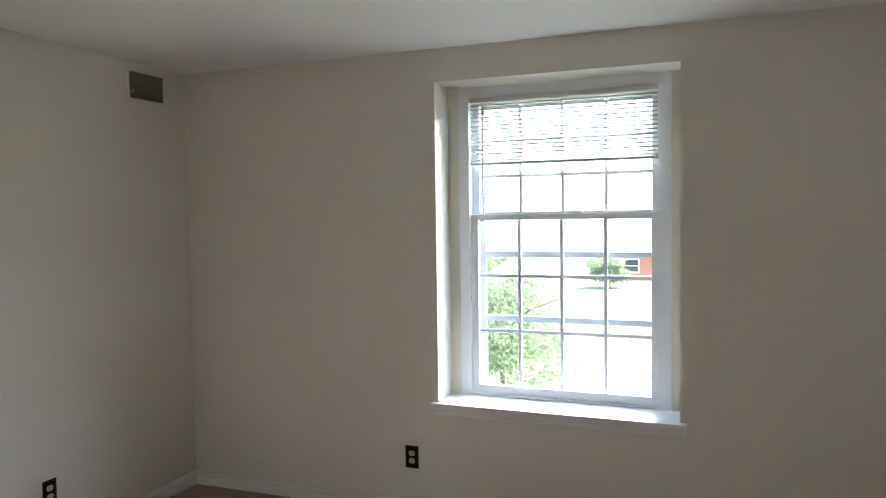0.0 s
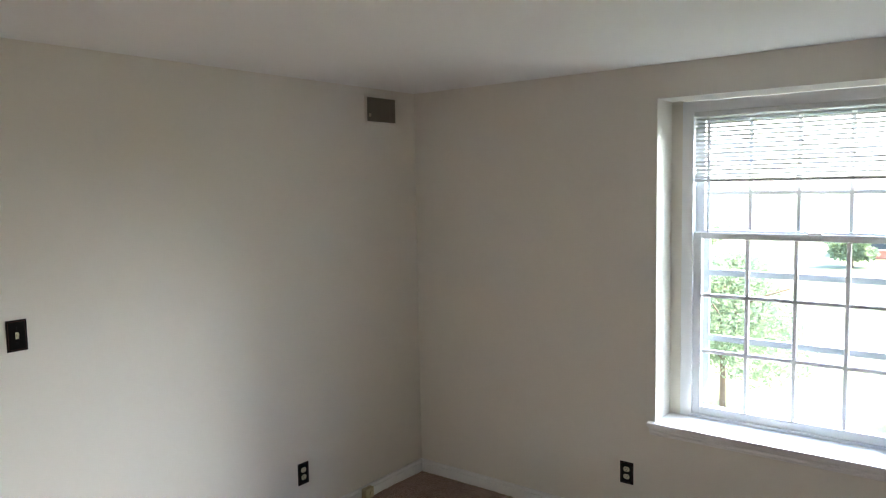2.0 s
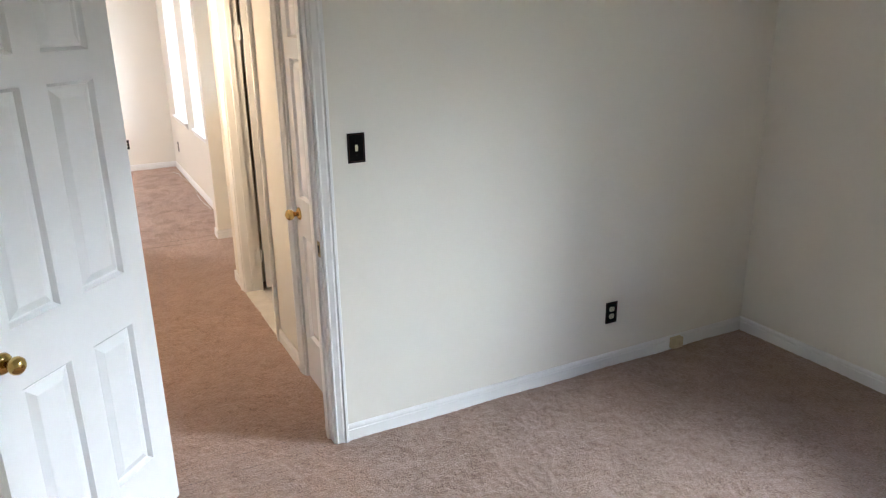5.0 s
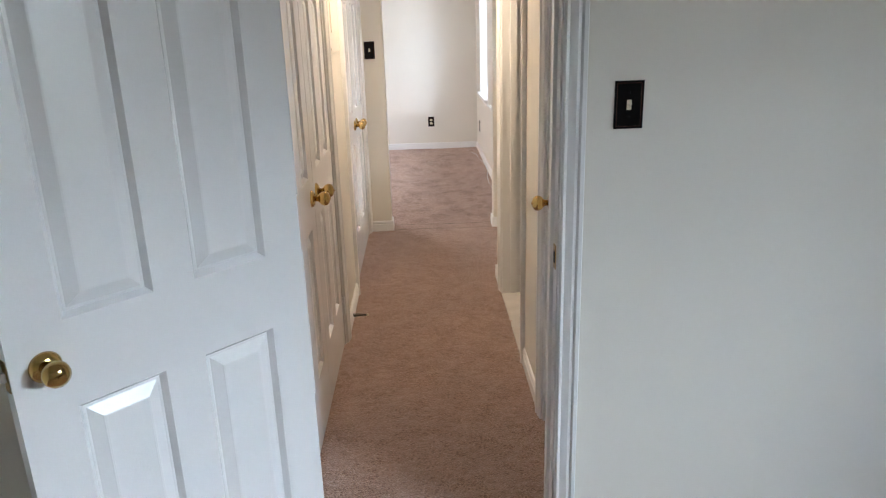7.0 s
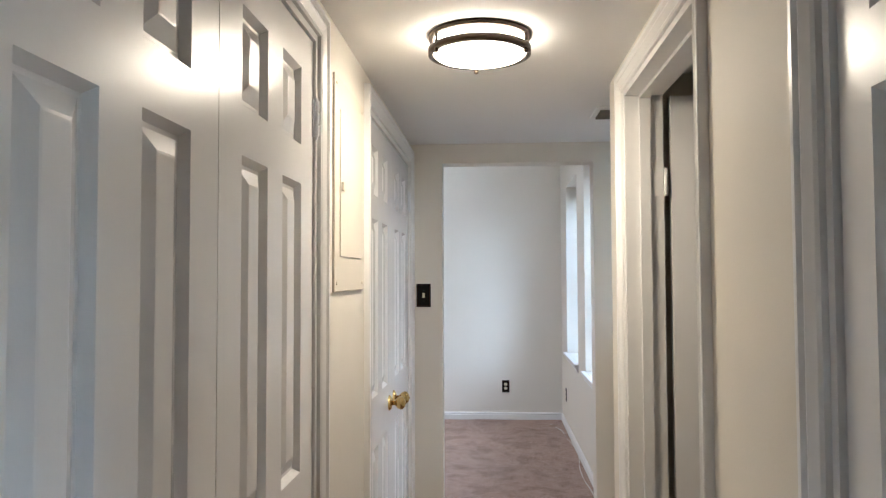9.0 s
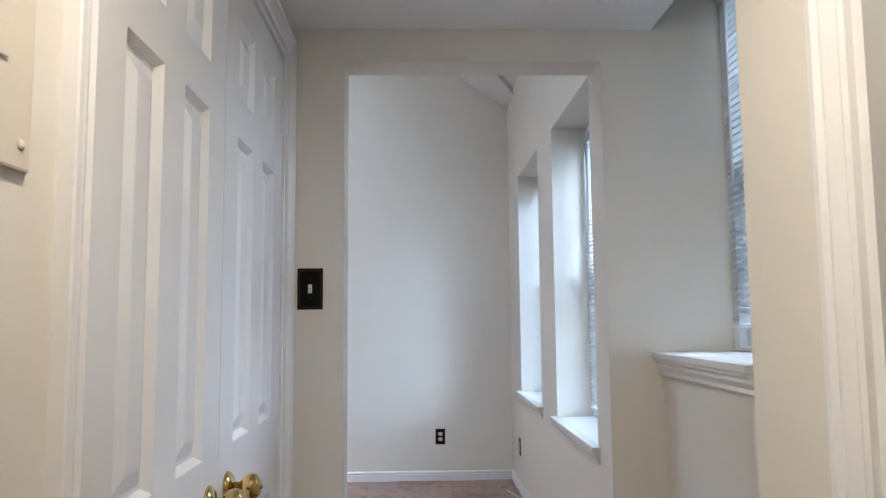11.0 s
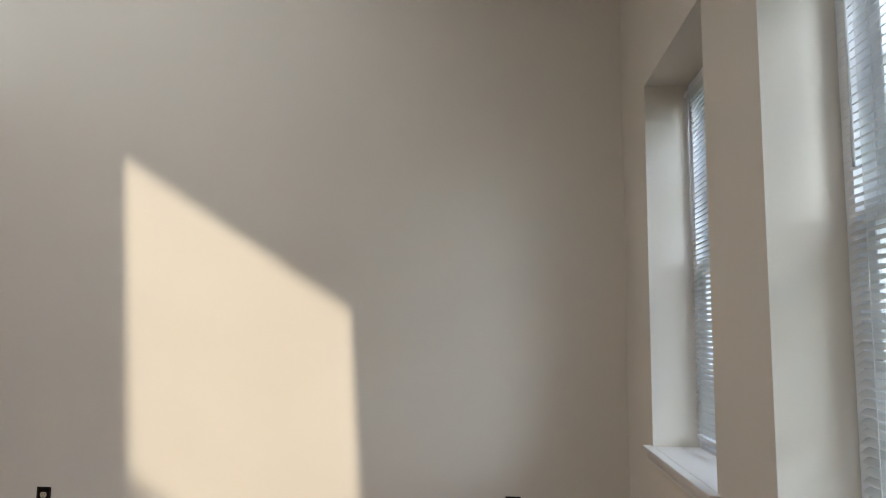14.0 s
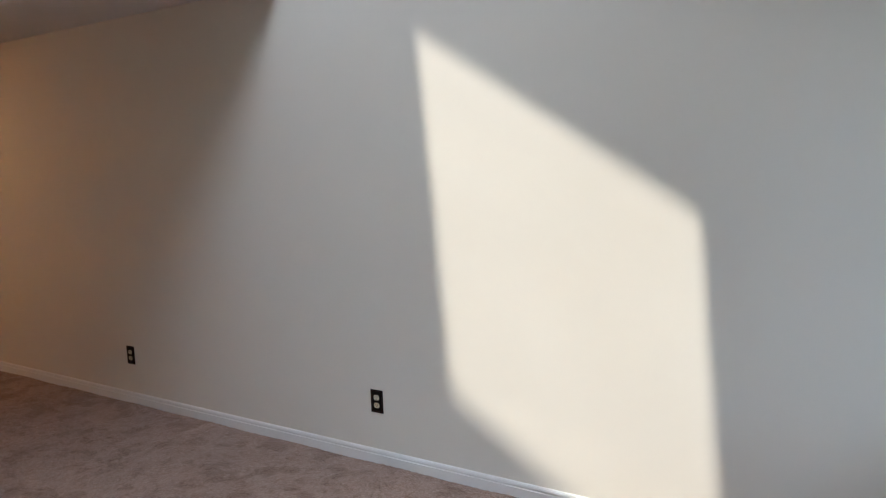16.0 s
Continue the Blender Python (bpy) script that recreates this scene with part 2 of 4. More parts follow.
def tube(points, radius, seg=8):
    bm = bmesh.new()
    rings = []
    for i, p in enumerate(points):
        a, b = Vector(points[max(i - 1, 0)]), Vector(points[min(i + 1, len(points) - 1)])
        d = (b - a).normalized()
        u = d.cross(Vector((0, 0, 1)) if abs(d.z) < 0.9 else Vector((1, 0, 0))).normalized()
        w = d.cross(u)
        rings.append([bm.verts.new(Vector(p) + radius * (math.cos(2 * math.pi * k / seg) * u + math.sin(2 * math.pi * k / seg) * w)) for k in range(seg)])
    for a, b in zip(rings, rings[1:]):
        for k in range(seg):
            bm.faces.new((a[k], a[(k + 1) % seg], b[(k + 1) % seg], b[k]))
    bm.faces.new(rings[0][::-1])
    bm.faces.new(rings[-1])
    bmesh.ops.recalc_face_normals(bm, faces=bm.faces[:])
    return bm


def extrude_profile(profile, axis, a, b):
    """A prism: (u, v) pairs pushed along an axis from a to b. u, v are the other two axes in xyz order."""
    bm = bmesh.new()
    ends = []
    for s in (a, b):
        ring = []
        for u, v in profile:
            ring.append(bm.verts.new({"x": (s, u, v), "y": (u, s, v), "z": (u, v, s)}[axis]))
        ends.append(ring)
    n = len(profile)
    for k in range(n):
        bm.faces.new((ends[0][k], ends[0][(k + 1) % n], ends[1][(k + 1) % n], ends[1][k]))
    bm.faces.new(ends[0][::-1])
    bm.faces.new(ends[1])
    bmesh.ops.recalc_face_normals(bm, faces=bm.faces[:])
    return bm


def mesh_of(name, bm, mat, smooth=False):
    me = bpy.data.meshes.new(name)
    bm.to_mesh(me)
    bm.free()
    me.materials.append(mat)
    if smooth:
        for p in me.polygons:
            p.use_smooth = True
    return me


def part(name, bm, mat, parent, label="", smooth=False, at=None):
    """One mesh object under a thing or under a part."""
    ob = new(name, mesh_of(name, bm, mat, smooth))
    ob.parent = parent
    if at is not None:
        ob.matrix_basis = at
    return tagged(ob, label)


def thing(name, label, category, at=None, group="", kind=""):
    ob = new(name)
    if at is not None:
        ob.matrix_basis = at
    return tagged(ob, label, category, group, kind)


def solid(name, bm, mat, label, category, kind="structure", smooth=False):
    return tagged(new(name, mesh_of(name, bm, mat, smooth)), label, category, "", kind)


def wall(name, axis, at, thick, a0, a1, z0, z1, holes=(), mat=WALL, label="cream painted plaster wall"):
    """A wall across an axis ('x' or 'y'), from at to at + thick, along the other axis from a0 to a1; holes: (a, a, z, z) from low to high."""
    bm = bmesh.new()

    def block(p0, p1, q0, q1):
        if p1 - p0 < 1e-4 or q1 - q0 < 1e-4:
            return
        if axis == "x":
            box(bm, at, p0, q0, at + thick, p1, q1)
        else:
            box(bm, p0, at, q0, p1, at + thick, q1)

    pos = a0
    for h0, h1, hz0, hz1 in sorted(holes):
        block(pos, h0, z0, z1)
        block(h0, h1, z0, hz0)
        block(h0, h1, hz1, z1)
        pos = h1
    block(pos, a1, z0, z1)
    return solid(name, bm, mat, label, "wall")


# ---- plan, in metres ----
WE = 2.587           # bedroom window wall
BC = 2.47            # bedroom ceiling
BW, BS = -1.85, -4.3  # bedroom west and south walls
T = 0.12             # inner wall thickness
XL, XR = -0.785, 0.080  # corridor walls
YC = 2.40            # end of the corridor's east wall, where the niche begins
YS = 3.536           # end wall of the corridor
CC = 2.16            # corridor ceiling
XE = 0.335           # outer wall of niche and living room, inner face
YF = 7.15            # far wall of the living room
XW = -8.4            # west end of the living room
OUT = 0.37           # thickness of outer walls
DOOR_L, DOOR_R, DOOR_H = -0.752, 0.008, 2.066
A0, A1 = 0.25, 1.505   # closet openings
B0, B1 = 2.222, 3.474
CH = 2.06
R0, R1 = 0.300, 0.700  # narrow closet
K0, K1 = 1.26, 2.122   # bathroom doorway
OP_L, OP_R, OP_H = -0.618, 0.172, 2.057
SL0, SLOPE = 3.03, 0.65


def roof_z(x):
    return SL0 + SLOPE * (XE - x)


RIDGE = -4.6
LOFT_X, LOFT_Z0, LOFT_Z1 = -3.13, 2.465, 2.74
WIN_B = (-2.806, -1.597, 0.634, 2.30)
WIN_1 = (4.37, 5.25, 0.745, 2.30)
WIN_2 = (5.72, 6.60, 0.745, 2.30)
WIN_N = (2.945, YS, 1.165, 2.30)
SKY_Y0, SKY_Y1, SKY_X0, SKY_X1 = 4.345, 5.562, -2.543, -1.262



def sunk(hole):
    """The hole with room for a sill board under it."""
    return (hole[0], hole[1], hole[2] - 0.0205, hole[3])


def gable(name, y, t, mat=WALL):
    """The upper part of a wall, under the vault."""
    return solid(name, extrude_profile([(XW, SL0), (XE + 0.01, SL0), (XE + 0.01, roof_z(XE) + 0.05), (RIDGE, roof_z(RIDGE) + 0.05), (XW, roof_z(RIDGE) - SLOPE * (RIDGE - XW) + 0.05)], "y", y, y + t), mat, "cream painted plaster gable wall", "wall")


# ---- large structure ----
wall("wall_bedroom_north", "y", 0, T, BW - T, WE + OUT, 0, BC, [(DOOR_L, DOOR_R, 0, DOOR_H)])
wall("wall_bedroom_east", "x", WE, OUT, BS - T, 0, 0, BC, [sunk(WIN_B)])
wall("wall_bedroom_west", "x", BW - T, T, BS - T, 0, 0, BC)
wall("wall_bedroom_south", "y", BS - T, T, BW, WE, 0, BC)
solid("ceiling_bedroom", bbox(BW - T, BS - T, BC, WE + OUT, T, BC + 0.15), CEIL, "white painted ceiling", "ceiling")
wall("wall_corridor_west", "x", XL - T, T, T, YS, 0, CC, [(A0, A1, 0, CH), (B0, B1, 0, CH)])
wall("wall_corridor_east", "x", XR, T, T, YC, 0, CC, [(R0, R1, 0, CH), (K0, K1, 0, CH)])
wall("wall_bathroom_north", "y", YC - T, T, XR + T, WE, 0, 2.6)
wall("wall_bathroom_east", "x", WE, OUT, T, YC, 0, 2.6)
wall("wall_bathroom_south", "y", 0.80, 0.08, XR + T, WE, 0, 2.6)
wall("wall_closet_back", "x", -1.55, 0.1, T, YS, 0, 2.6)
wall("wall_linen_back", "x", 0.62, 0.1, T, 0.80, 0, 2.6)
solid("ceiling_bathroom", bbox(XR + T, T, 2.4, WE, YC - T, 2.5), CEIL, "white painted ceiling", "ceiling")
solid("ceiling_corridor", bbox(-1.55, T, CC, XE - 0.002, YS, CC + 0.30), CEIL, "white painted ceiling of the corridor", "ceiling")
wall("wall_corridor_end", "y", YS, T + 0.004, XW, XE, 0, SL0, [(OP_L, OP_R, 0, OP_H)])
gable("wall_gable_south", YS, T + 0.004)
wall("wall_living_east", "x", XE, OUT, YC - T, YF + 0.2, 0, SL0 + 0.02, [sunk(WIN_N), sunk(WIN_1), sunk(WIN_2)])
wall("wall_living_west", "x", XW - T, T, YS, YF + 0.2, 0, 4.0)
wall("wall_living_north", "y", YF, 0.2, XW - T, XE + OUT, 0, SL0)
gable("wall_gable_north", YF, 0.2)
# unseen slab, added to keep sun and sky from leaking past the ceilings
solid("leak_cover", bbox(XW - T, BS - T, 2.66, WE + OUT, YS + 0.03, 2.80), DARK, "unseen flat slab added over bedroom and corridor against light leaks", "roof")

# floor: a carpet laid as one finely uneven sheet through all rooms
def carpet_mesh(rects, step=0.0125):
    verts, faces, slots = [], [], []
    for x0, y0, x1, y1, lift in rects:
        nx, ny = max(2, round((x1 - x0) / step)), max(2, round((y1 - y0) / step))
        xs, ys = np.linspace(x0, x1, nx + 1), np.linspace(y0, y1, ny + 1)
        gx, gy = np.meshgrid(xs, ys)
        rng = np.random.default_rng(len(verts) + 3)
        edge = np.minimum(np.minimum(gx - x0, x1 - gx), np.minimum(gy - y0, y1 - gy))
        gz = rng.uniform(-0.005, 0.005, gx.shape) * np.clip(edge / 0.03, 0.15, 1.0) + 0.0025 * np.sin(gx * 9 + np.sin(gy * 5)) * np.cos(gy * 7)
        jx, jy = rng.uniform(-0.004, 0.004, gx.shape), rng.uniform(-0.004, 0.004, gx.shape)
        jx[:, [0, -1]] = 0
        jy[[0, -1], :] = 0
        base = len(verts)
        verts.extend(np.stack([gx + jx, gy + jy, gz + lift], -1).reshape(-1, 3).tolist())
        i = base + np.arange(ny)[:, None] * (nx + 1) + np.arange(nx)[None, :]
        faces.extend(np.stack([i, i + 1, i + nx + 2, i + nx + 1], -1).reshape(-1, 4).tolist())
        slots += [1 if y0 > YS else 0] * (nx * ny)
    me = bpy.data.meshes.new("floor")
    me.from_pydata(verts, [], faces)
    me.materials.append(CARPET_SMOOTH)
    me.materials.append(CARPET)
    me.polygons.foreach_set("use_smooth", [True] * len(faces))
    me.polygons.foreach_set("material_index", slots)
    return me


tagged(new("floor", carpet_mesh([(BW, BS, WE, 0, 0.006), (DOOR_L, 0, DOOR_R, T, 0.007), (XL - T, T, XR + 0.02, YC, 0.008), (XL - T, YC, XE, YS, 0.008), (OP_L, YS, OP_R, YS + T + 0.004, 0.010), (XW, YS + T + 0.004, XE, YF, 0.012)])),
       "rose-beige cut-pile carpet with vacuum marks", "floor", "", "structure")
solid("subfloor", bbox(XW - T, BS - T, -0.30, WE + OUT, YF + 0.2, -0.03), DARK, "plain slab under the carpet", "floor")
solid("floor_bathroom", bbox(XR + 0.09, 0.88, -0.03, WE, YC - T, -0.004), TILE, "dim beige bathroom tile floor", "floor")


# sloped roof with the skylight's well
def roof():
    bm = bmesh.new()

    def slab(xa, xb, ya, yb, za, zb, t=0.42):
        v = []
        for y in (ya, yb):
            for x, z in ((xa, za), (xb, zb), (xb, zb + t), (xa, za + t)):
                v.append(bm.verts.new((x, y, z)))
        for f in ((0, 1, 2, 3), (7, 6, 5, 4), (0, 4, 5, 1), (1, 5, 6, 2), (2, 6, 7, 3), (3, 7, 4, 0)):
            bm.faces.new([v[i] for i in f])

    y0, y1 = YS + 0.05, YF + 0.1
    xo = XE + OUT
    for ya, yb, xs in ((y0, SKY_Y0, (RIDGE, xo)), (SKY_Y0, SKY_Y1, (RIDGE, SKY_X0)), (SKY_Y0, SKY_Y1, (SKY_X1, xo)), (SKY_Y1, y1, (RIDGE, xo))):
        slab(xs[0], xs[1], ya, yb, roof_z(xs[0]), roof_z(xs[1]))
    slab(XW - T, RIDGE, y0, y1, roof_z(RIDGE) - SLOPE * (RIDGE - XW + T), roof_z(RIDGE))
    bmesh.ops.recalc_face_normals(bm, faces=bm.faces[:])
    return bm


solid("ceiling_living", roof(), CEIL, "white vaulted ceiling with a skylight well", "ceiling")
# dropped fold of the vault above the far corner
bm = bmesh.new()
lo = [(XE, YF), (XE, 6.77), (-0.9, 5.22), (-0.9, YF)]
va = [bm.verts.new((x, y, roof_z(x) - 0.008)) for x, y in lo]
vb = [bm.verts.new((x, y, roof_z(x) + 0.10)) for x, y in lo]
bm.faces.new(va)
bm.faces.new(vb[::-1])
for k in range(4):
    bm.faces.new((va[k], vb[k], vb[(k + 1) % 4], va[(k + 1) % 4]))
bmesh.ops.recalc_face_normals(bm, faces=bm.faces[:])
for v in bm.verts:
    v.co.z -= 0.045
solid("ceiling_fold", bm, CEIL, "white dropped fold of the vaulted ceiling", "ceiling")
sk = thing("skylight", "milky skylight set into the sloped ceiling", "skylight", kind="structure")
bm = bmesh.new()
v = [bm.verts.new((x, y, roof_z(x) + 0.44)) for x, y in ((SKY_X0 - .05, SKY_Y0 - .05), (SKY_X1 + .05, SKY_Y0 - .05), (SKY_X1 + .05, SKY_Y1 + .05), (SKY_X0 - .05, SKY_Y1 + .05))]
bm.faces.new(v)
part("pane", bm, SKYGLASS, sk, "milky acrylic pane")

# loft: floor slab, parapet with an opening, cap and dark balusters
lf = thing("loft", "white loft edge with a capped opening over the living room", "loft", kind="structure")
part("slab", bbox(XW, YS + T, LOFT_Z0, LOFT_X - 0.10, YF, LOFT_Z1), CEIL, lf)
bm = bmesh.new()
box(bm, LOFT_X - 0.10, YS + T + 0.004, LOFT_Z0, LOFT_X, YF, LOFT_Z1)
box(bm, LOFT_X - 0.10, 6.885, LOFT_Z1, LOFT_X, YF, 5.0)
part("parapet", bm, CEIL, lf)
part("cap", bbox(LOFT_X - 0.11, YS + T + 0.02, LOFT_Z1, LOFT_X + 0.022, 6.89, LOFT_Z1 + 0.028, 0.004), TRIM, lf)
part("frame", bbox(LOFT_X - 0.11, 6.815, LOFT_Z1 + 0.028, LOFT_X + 0.012, 6.884, 4.6, 0.004), TRIM, lf)
for k in range(18):
    y = 6.79 - 0.145 * k
    part("baluster", bbox(LOFT_X - 0.065, y - 0.011, LOFT_Z1 + 0.028, LOFT_X - 0.043, y + 0.011, 3.72), BLACKMETAL, lf)
part("handrail", bbox(LOFT_X - 0.075, 4.3, 3.72, LOFT_X - 0.033, 6.812, 3.76, 0.006), BLACKMETAL, lf)


# ---- trim: baseboards and casings ----
def baseboard(axis, at, side, a, b, h=0.086, t=0.013):
    s = side
    prof = [(at, 0.0), (at + s * t, 0.0), (at + s * t, h - 0.027), (at + s * t * 0.72, h - 0.024), (at + s * t * 0.72, h - 0.019), (at + s * t * 0.98, h - 0.015), (at + s * t * 0.80, h - 0.006), (at + s * t * 0.40, h), (at, h)]
    ob = solid("baseboard", extrude_profile(prof, "y" if axis == "x" else "x", a, b), TRIM, "white painted wooden baseboard", "baseboard")
    return ob


baseboard("y", -0.0, -1, DOOR_R + 0.048, WE - 0.012)
baseboard("y", -0.0, -1, BW, DOOR_L - 0.06)
baseboard("x", WE, -1, BS, -0.0005)
baseboard("x", BW, 1, BS, -0.013)
baseboard("y", BS, 1, BW + 0.013, WE - 0.013)
baseboard("x", XL, 1, T, A0 - 0.062)
baseboard("x", XL, 1, A1 + 0.062, B0 - 0.062)
baseboard("x", XR, -1, R1 + 0.062, K0 - 0.062)
baseboard("x", XR, -1, K1 + 0.062, YC)
baseboard("y", YC, 1, XR - 0.013, XE)
baseboard("x", XE, -1, YC + 0.013, YS)
baseboard("y", YS, -1, XL + 0.018, OP_L + 0.013)
baseboard("y", YS, -1, OP_R - 0.013, XE - 0.013)
baseboard("x", OP_L, 1, YS, YS + T + 0.004)
baseboard("x", OP_R, -1, YS, YS + T + 0.004)
baseboard("x", XE, -1, YS + T + 0.004, YF)
baseboard("y", YF, -1, XW, XE - 0.013)
baseboard("y", YS + T + 0.004, 1, XW, OP_L)
baseboard("x", XW, 1, YS + T, YF)

CASING = [(0.0, 0.0), (0.0, 0.010), (0.006, 0.014), (0.014, 0.010), (0.020, 0.012), (0.034, 0.017), (0.042, 0.015), (0.048, 0.021), (0.058, 0.021), (0.060, 0.018), (0.060, 0.0)]


def casing(name, axis, at, side, a0, a1, h, label="white moulded door casing"):
    """A mitred casing round three sides of an opening in the wall face at."""
    bm = bmesh.new()
    rings = []
    for k in range(4):
        ring = []
        for u, d in CASING:
            a = (a0 - u) if k < 2 else (a1 + u)
            z = 0.0 if k in (0, 3) else h + u
            p = at + side * d
            ring.append(bm.verts.new((p, a, z) if axis == "x" else (a, p, z)))
        rings.append(ring)
    n = len(CASING)
    for r, q in zip(rings, rings[1:]):
        for k in range(n):
            bm.faces.new((r[k], r[(k + 1) % n], q[(k + 1) % n], q[k]))
    bm.faces.new(rings[0])
    bm.faces.new(rings[3][::-1])
    bmesh.ops.recalc_face_normals(bm, faces=bm.faces[:])
    return solid(name, bm, TRIM, label, "door casing")


def jamb(name, axis, w0, w1, a0, a1, h, stop=None, t=0.018):
    """Lining of an opening between wall faces w0 and w1, with an optional stop strip (from, to) across the wall."""
    bm = bmesh.new()

    def b(p0, p1, q0, q1, z0, z1):
        if axis == "x":
            box(bm, p0, q0, z0, p1, q1, z1)
        else:
            box(bm, q0, p0, z0, q1, p1, z1)

    b(w0, w1, a0, a0 + t, 0, h)
    b(w0, w1, a1 - t, a1, 0, h)
    b(w0, w1, a0 + t, a1 - t, h - t, h)
    if stop:
        b(stop[0], stop[1], a0 + t, a0 + t + 0.011, 0, h - t)
        b(stop[0], stop[1], a1 - t - 0.011, a1 - t, 0, h - t)
        b(stop[0], stop[1], a0 + t + 0.011, a1 - t - 0.011, h - t - 0.011, h - t)
    return solid(name, bm, TRIM, "white painted door jamb", "door jamb")


casing("trim_bedroom_door", "y", 0, -1, DOOR_L + 0.012, DOOR_R - 0.012, DOOR_H - 0.012)
casing("trim_bedroom_door_hall", "y", T, 1, DOOR_L + 0.022, DOOR_R - 0.012, DOOR_H - 0.012)
jamb("jamb_bedroom_door", "y", -0.001, T + 0.001, DOOR_L, DOOR_R, DOOR_H, (0.042, 0.075))
casing("trim_closet_a", "x", XL, 1, A0, A1, CH)
casing("trim_closet_b", "x", XL, 1, B0, B1 , CH)
casing("trim_linen", "x", XR, -1, R0, R1, CH)
casing("trim_bath", "x", XR, -1, K0, K1, CH)
jamb("jamb_closet_a", "x", XL - T, XL + 0.001, A0, A1, CH, (XL - 0.075, XL - 0.045))
jamb("jamb_closet_b", "x", XL - T, XL + 0.001, B0, B1, CH, (XL - 0.075, XL - 0.045))
jamb("jamb_linen", "x", XR - 0.001, XR + T, R0, R1, CH, (XR + 0.045, XR + 0.075))
jamb("jamb_bath", "x", XR - 0.001, XR + T + 0.001, K0, K1, CH, (XR + 0.045, XR + 0.078))
solid("threshold", bbox(XR - 0.01, K0 + 0.018, -0.01, XR + 0.11, K1 - 0.018, 0.012, 0.004), MARBLE, "pale marble threshold of the bathroom doorway", "threshold")


# ---- doors ----
def raised_panel(w, h, t):
    """A moulded door panel, the same on both faces, w by h, in a leaf of thickness t (from y = 0 to t)."""
    bm = bmesh.new()
    steps = [(0.0, 0.0), (0.003, 0.004), (0.011, 0.015), (0.018, 0.015), (0.046, 0.003), (0.050, 0.0025)]
    for front in (True, False):
        rings = []
        for o, d in steps:
            y = d if front else t - d
            rings.append([bm.verts.new(p) for p in ((o, y, o), (w - o, y, o), (w - o, y, h - o), (o, y, h - o))])
        for r, q in zip(rings, rings[1:]):
            for k in range(4):
                bm.faces.new((r[k], r[(k + 1) % 4], q[(k + 1) % 4], q[k]))
        bm.faces.new(rings[-1])
    bmesh.ops.recalc_face_normals(bm, faces=bm.faces[:])
    for f in bm.faces:
        f.normal_update()
    return bm


ROWS = ((0.250, 0.803), (0.995, 1.655), (1.746, 1.928))


def knob_parts(parent, x, z, y=0.0, side=-1, lock=True):
    """A round brass knob with its rose, standing off the face at y."""
    turn = Matrix.Translation((x, y, z)) @ Matrix.Rotation(radians(90 if side < 0 else -90), 4, "X")
    kn = part("knob", lathe([(0, 0.070), (0.008, 0.070), (0.017, 0.067), (0.0255, 0.059), (0.0275, 0.049), (0.024, 0.038), (0.016, 0.030), (0.011, 0.026), (0.010, 0.012), (0.0, 0.012)]), BRASS, parent, "polished brass knob", True, turn)
    part("rose", lathe([(0, 0.014), (0.014, 0.014), (0.024, 0.011), (0.031, 0.005), (0.033, 0.0), (0, 0)]), BRASS, kn, "", True)
    if lock:
        part("lock_button", lathe([(0, 0.073), (0.004, 0.073), (0.0045, 0.069), (0, 0.069)], 12), BRASS, kn)


def hinge_part(parent, x, z, y, along=1):
    """A butt hinge: a knuckle with two screwed leaves."""
    bm = bmesh.new()
    for k in range(3):
        bmesh.ops.create_cone(bm, cap_ends=True, segments=12, radius1=0.0075, radius2=0.0075, depth=0.026, matrix=Matrix.Translation((x, y - 0.004, z + (k - 1) * 0.031)))
    bmesh.ops.create_cone(bm, cap_ends=True, segments=10, radius1=0.0045, radius2=0.0045, depth=0.104, matrix=Matrix.Translation((x, y - 0.004, z)))
    box(bm, min(x, x + along * 0.026), y + 0.0005, z - 0.046, max(x, x + along * 0.026), y + 0.0045, z + 0.046)
    box(bm, min(x - along * 0.014, x), y + 0.0005, z - 0.046, max(x - along * 0.014, x), y + 0.0035, z + 0.046)
    part("hinge", bm, VINYL, parent, "white painted steel hinge")


def door_leaf(name, w, h, label, at, cols=2, t=0.035, knob_x=None, knob_sides=(-1,), hinge_x=None, stile=0.105, mull=0.09, group="", zs=ROWS):
    """A six-panel leaf from x = 0 to w, z = 0 to h, its face at y = 0."""
    d = thing(name, label, "door", at, group)
    pw = (w - 2 * stile - (cols - 1) * mull) / cols
    xs = [stile + k * (pw + mull) for k in range(cols)]
    bm = bmesh.new()
    z = 0.0
    for a, b in (*zs, (h, None)):
        box(bm, 0, 0, z, w, t, a)
        z = b
    for a, b in zs:
        edges = [0.0]
        for x in xs:
            edges += [x, x + pw]
        edges.append(w)
        for k in range(0, len(edges), 2):
            box(bm, edges[k], 0, a, edges[k + 1], t, b)
    bmesh.ops.remove_doubles(bm, verts=bm.verts[:], dist=1e-5)
    part("leaf", bm, DOORW, d)
    for a, b in zs:
        for x in xs:
            part("panel", raised_panel(pw, b - a, t), DOORW, d, at=Matrix.Translation((x, 0, a)))
    if knob_x is not None:
        for s in knob_sides:
            knob_parts(d, knob_x, 0.910, 0.0 if s < 0 else t, s)
    if hinge_x is not None:
        for hz in (0.20, h - 0.19):
            hinge_part(d, hinge_x, hz, -0.004, 1 if hinge_x > w / 2 else -1)
    return d


def frame_pose(ox, oy, oz, yaw):
    return pose(ox, oy, oz, 0, 0, yaw)


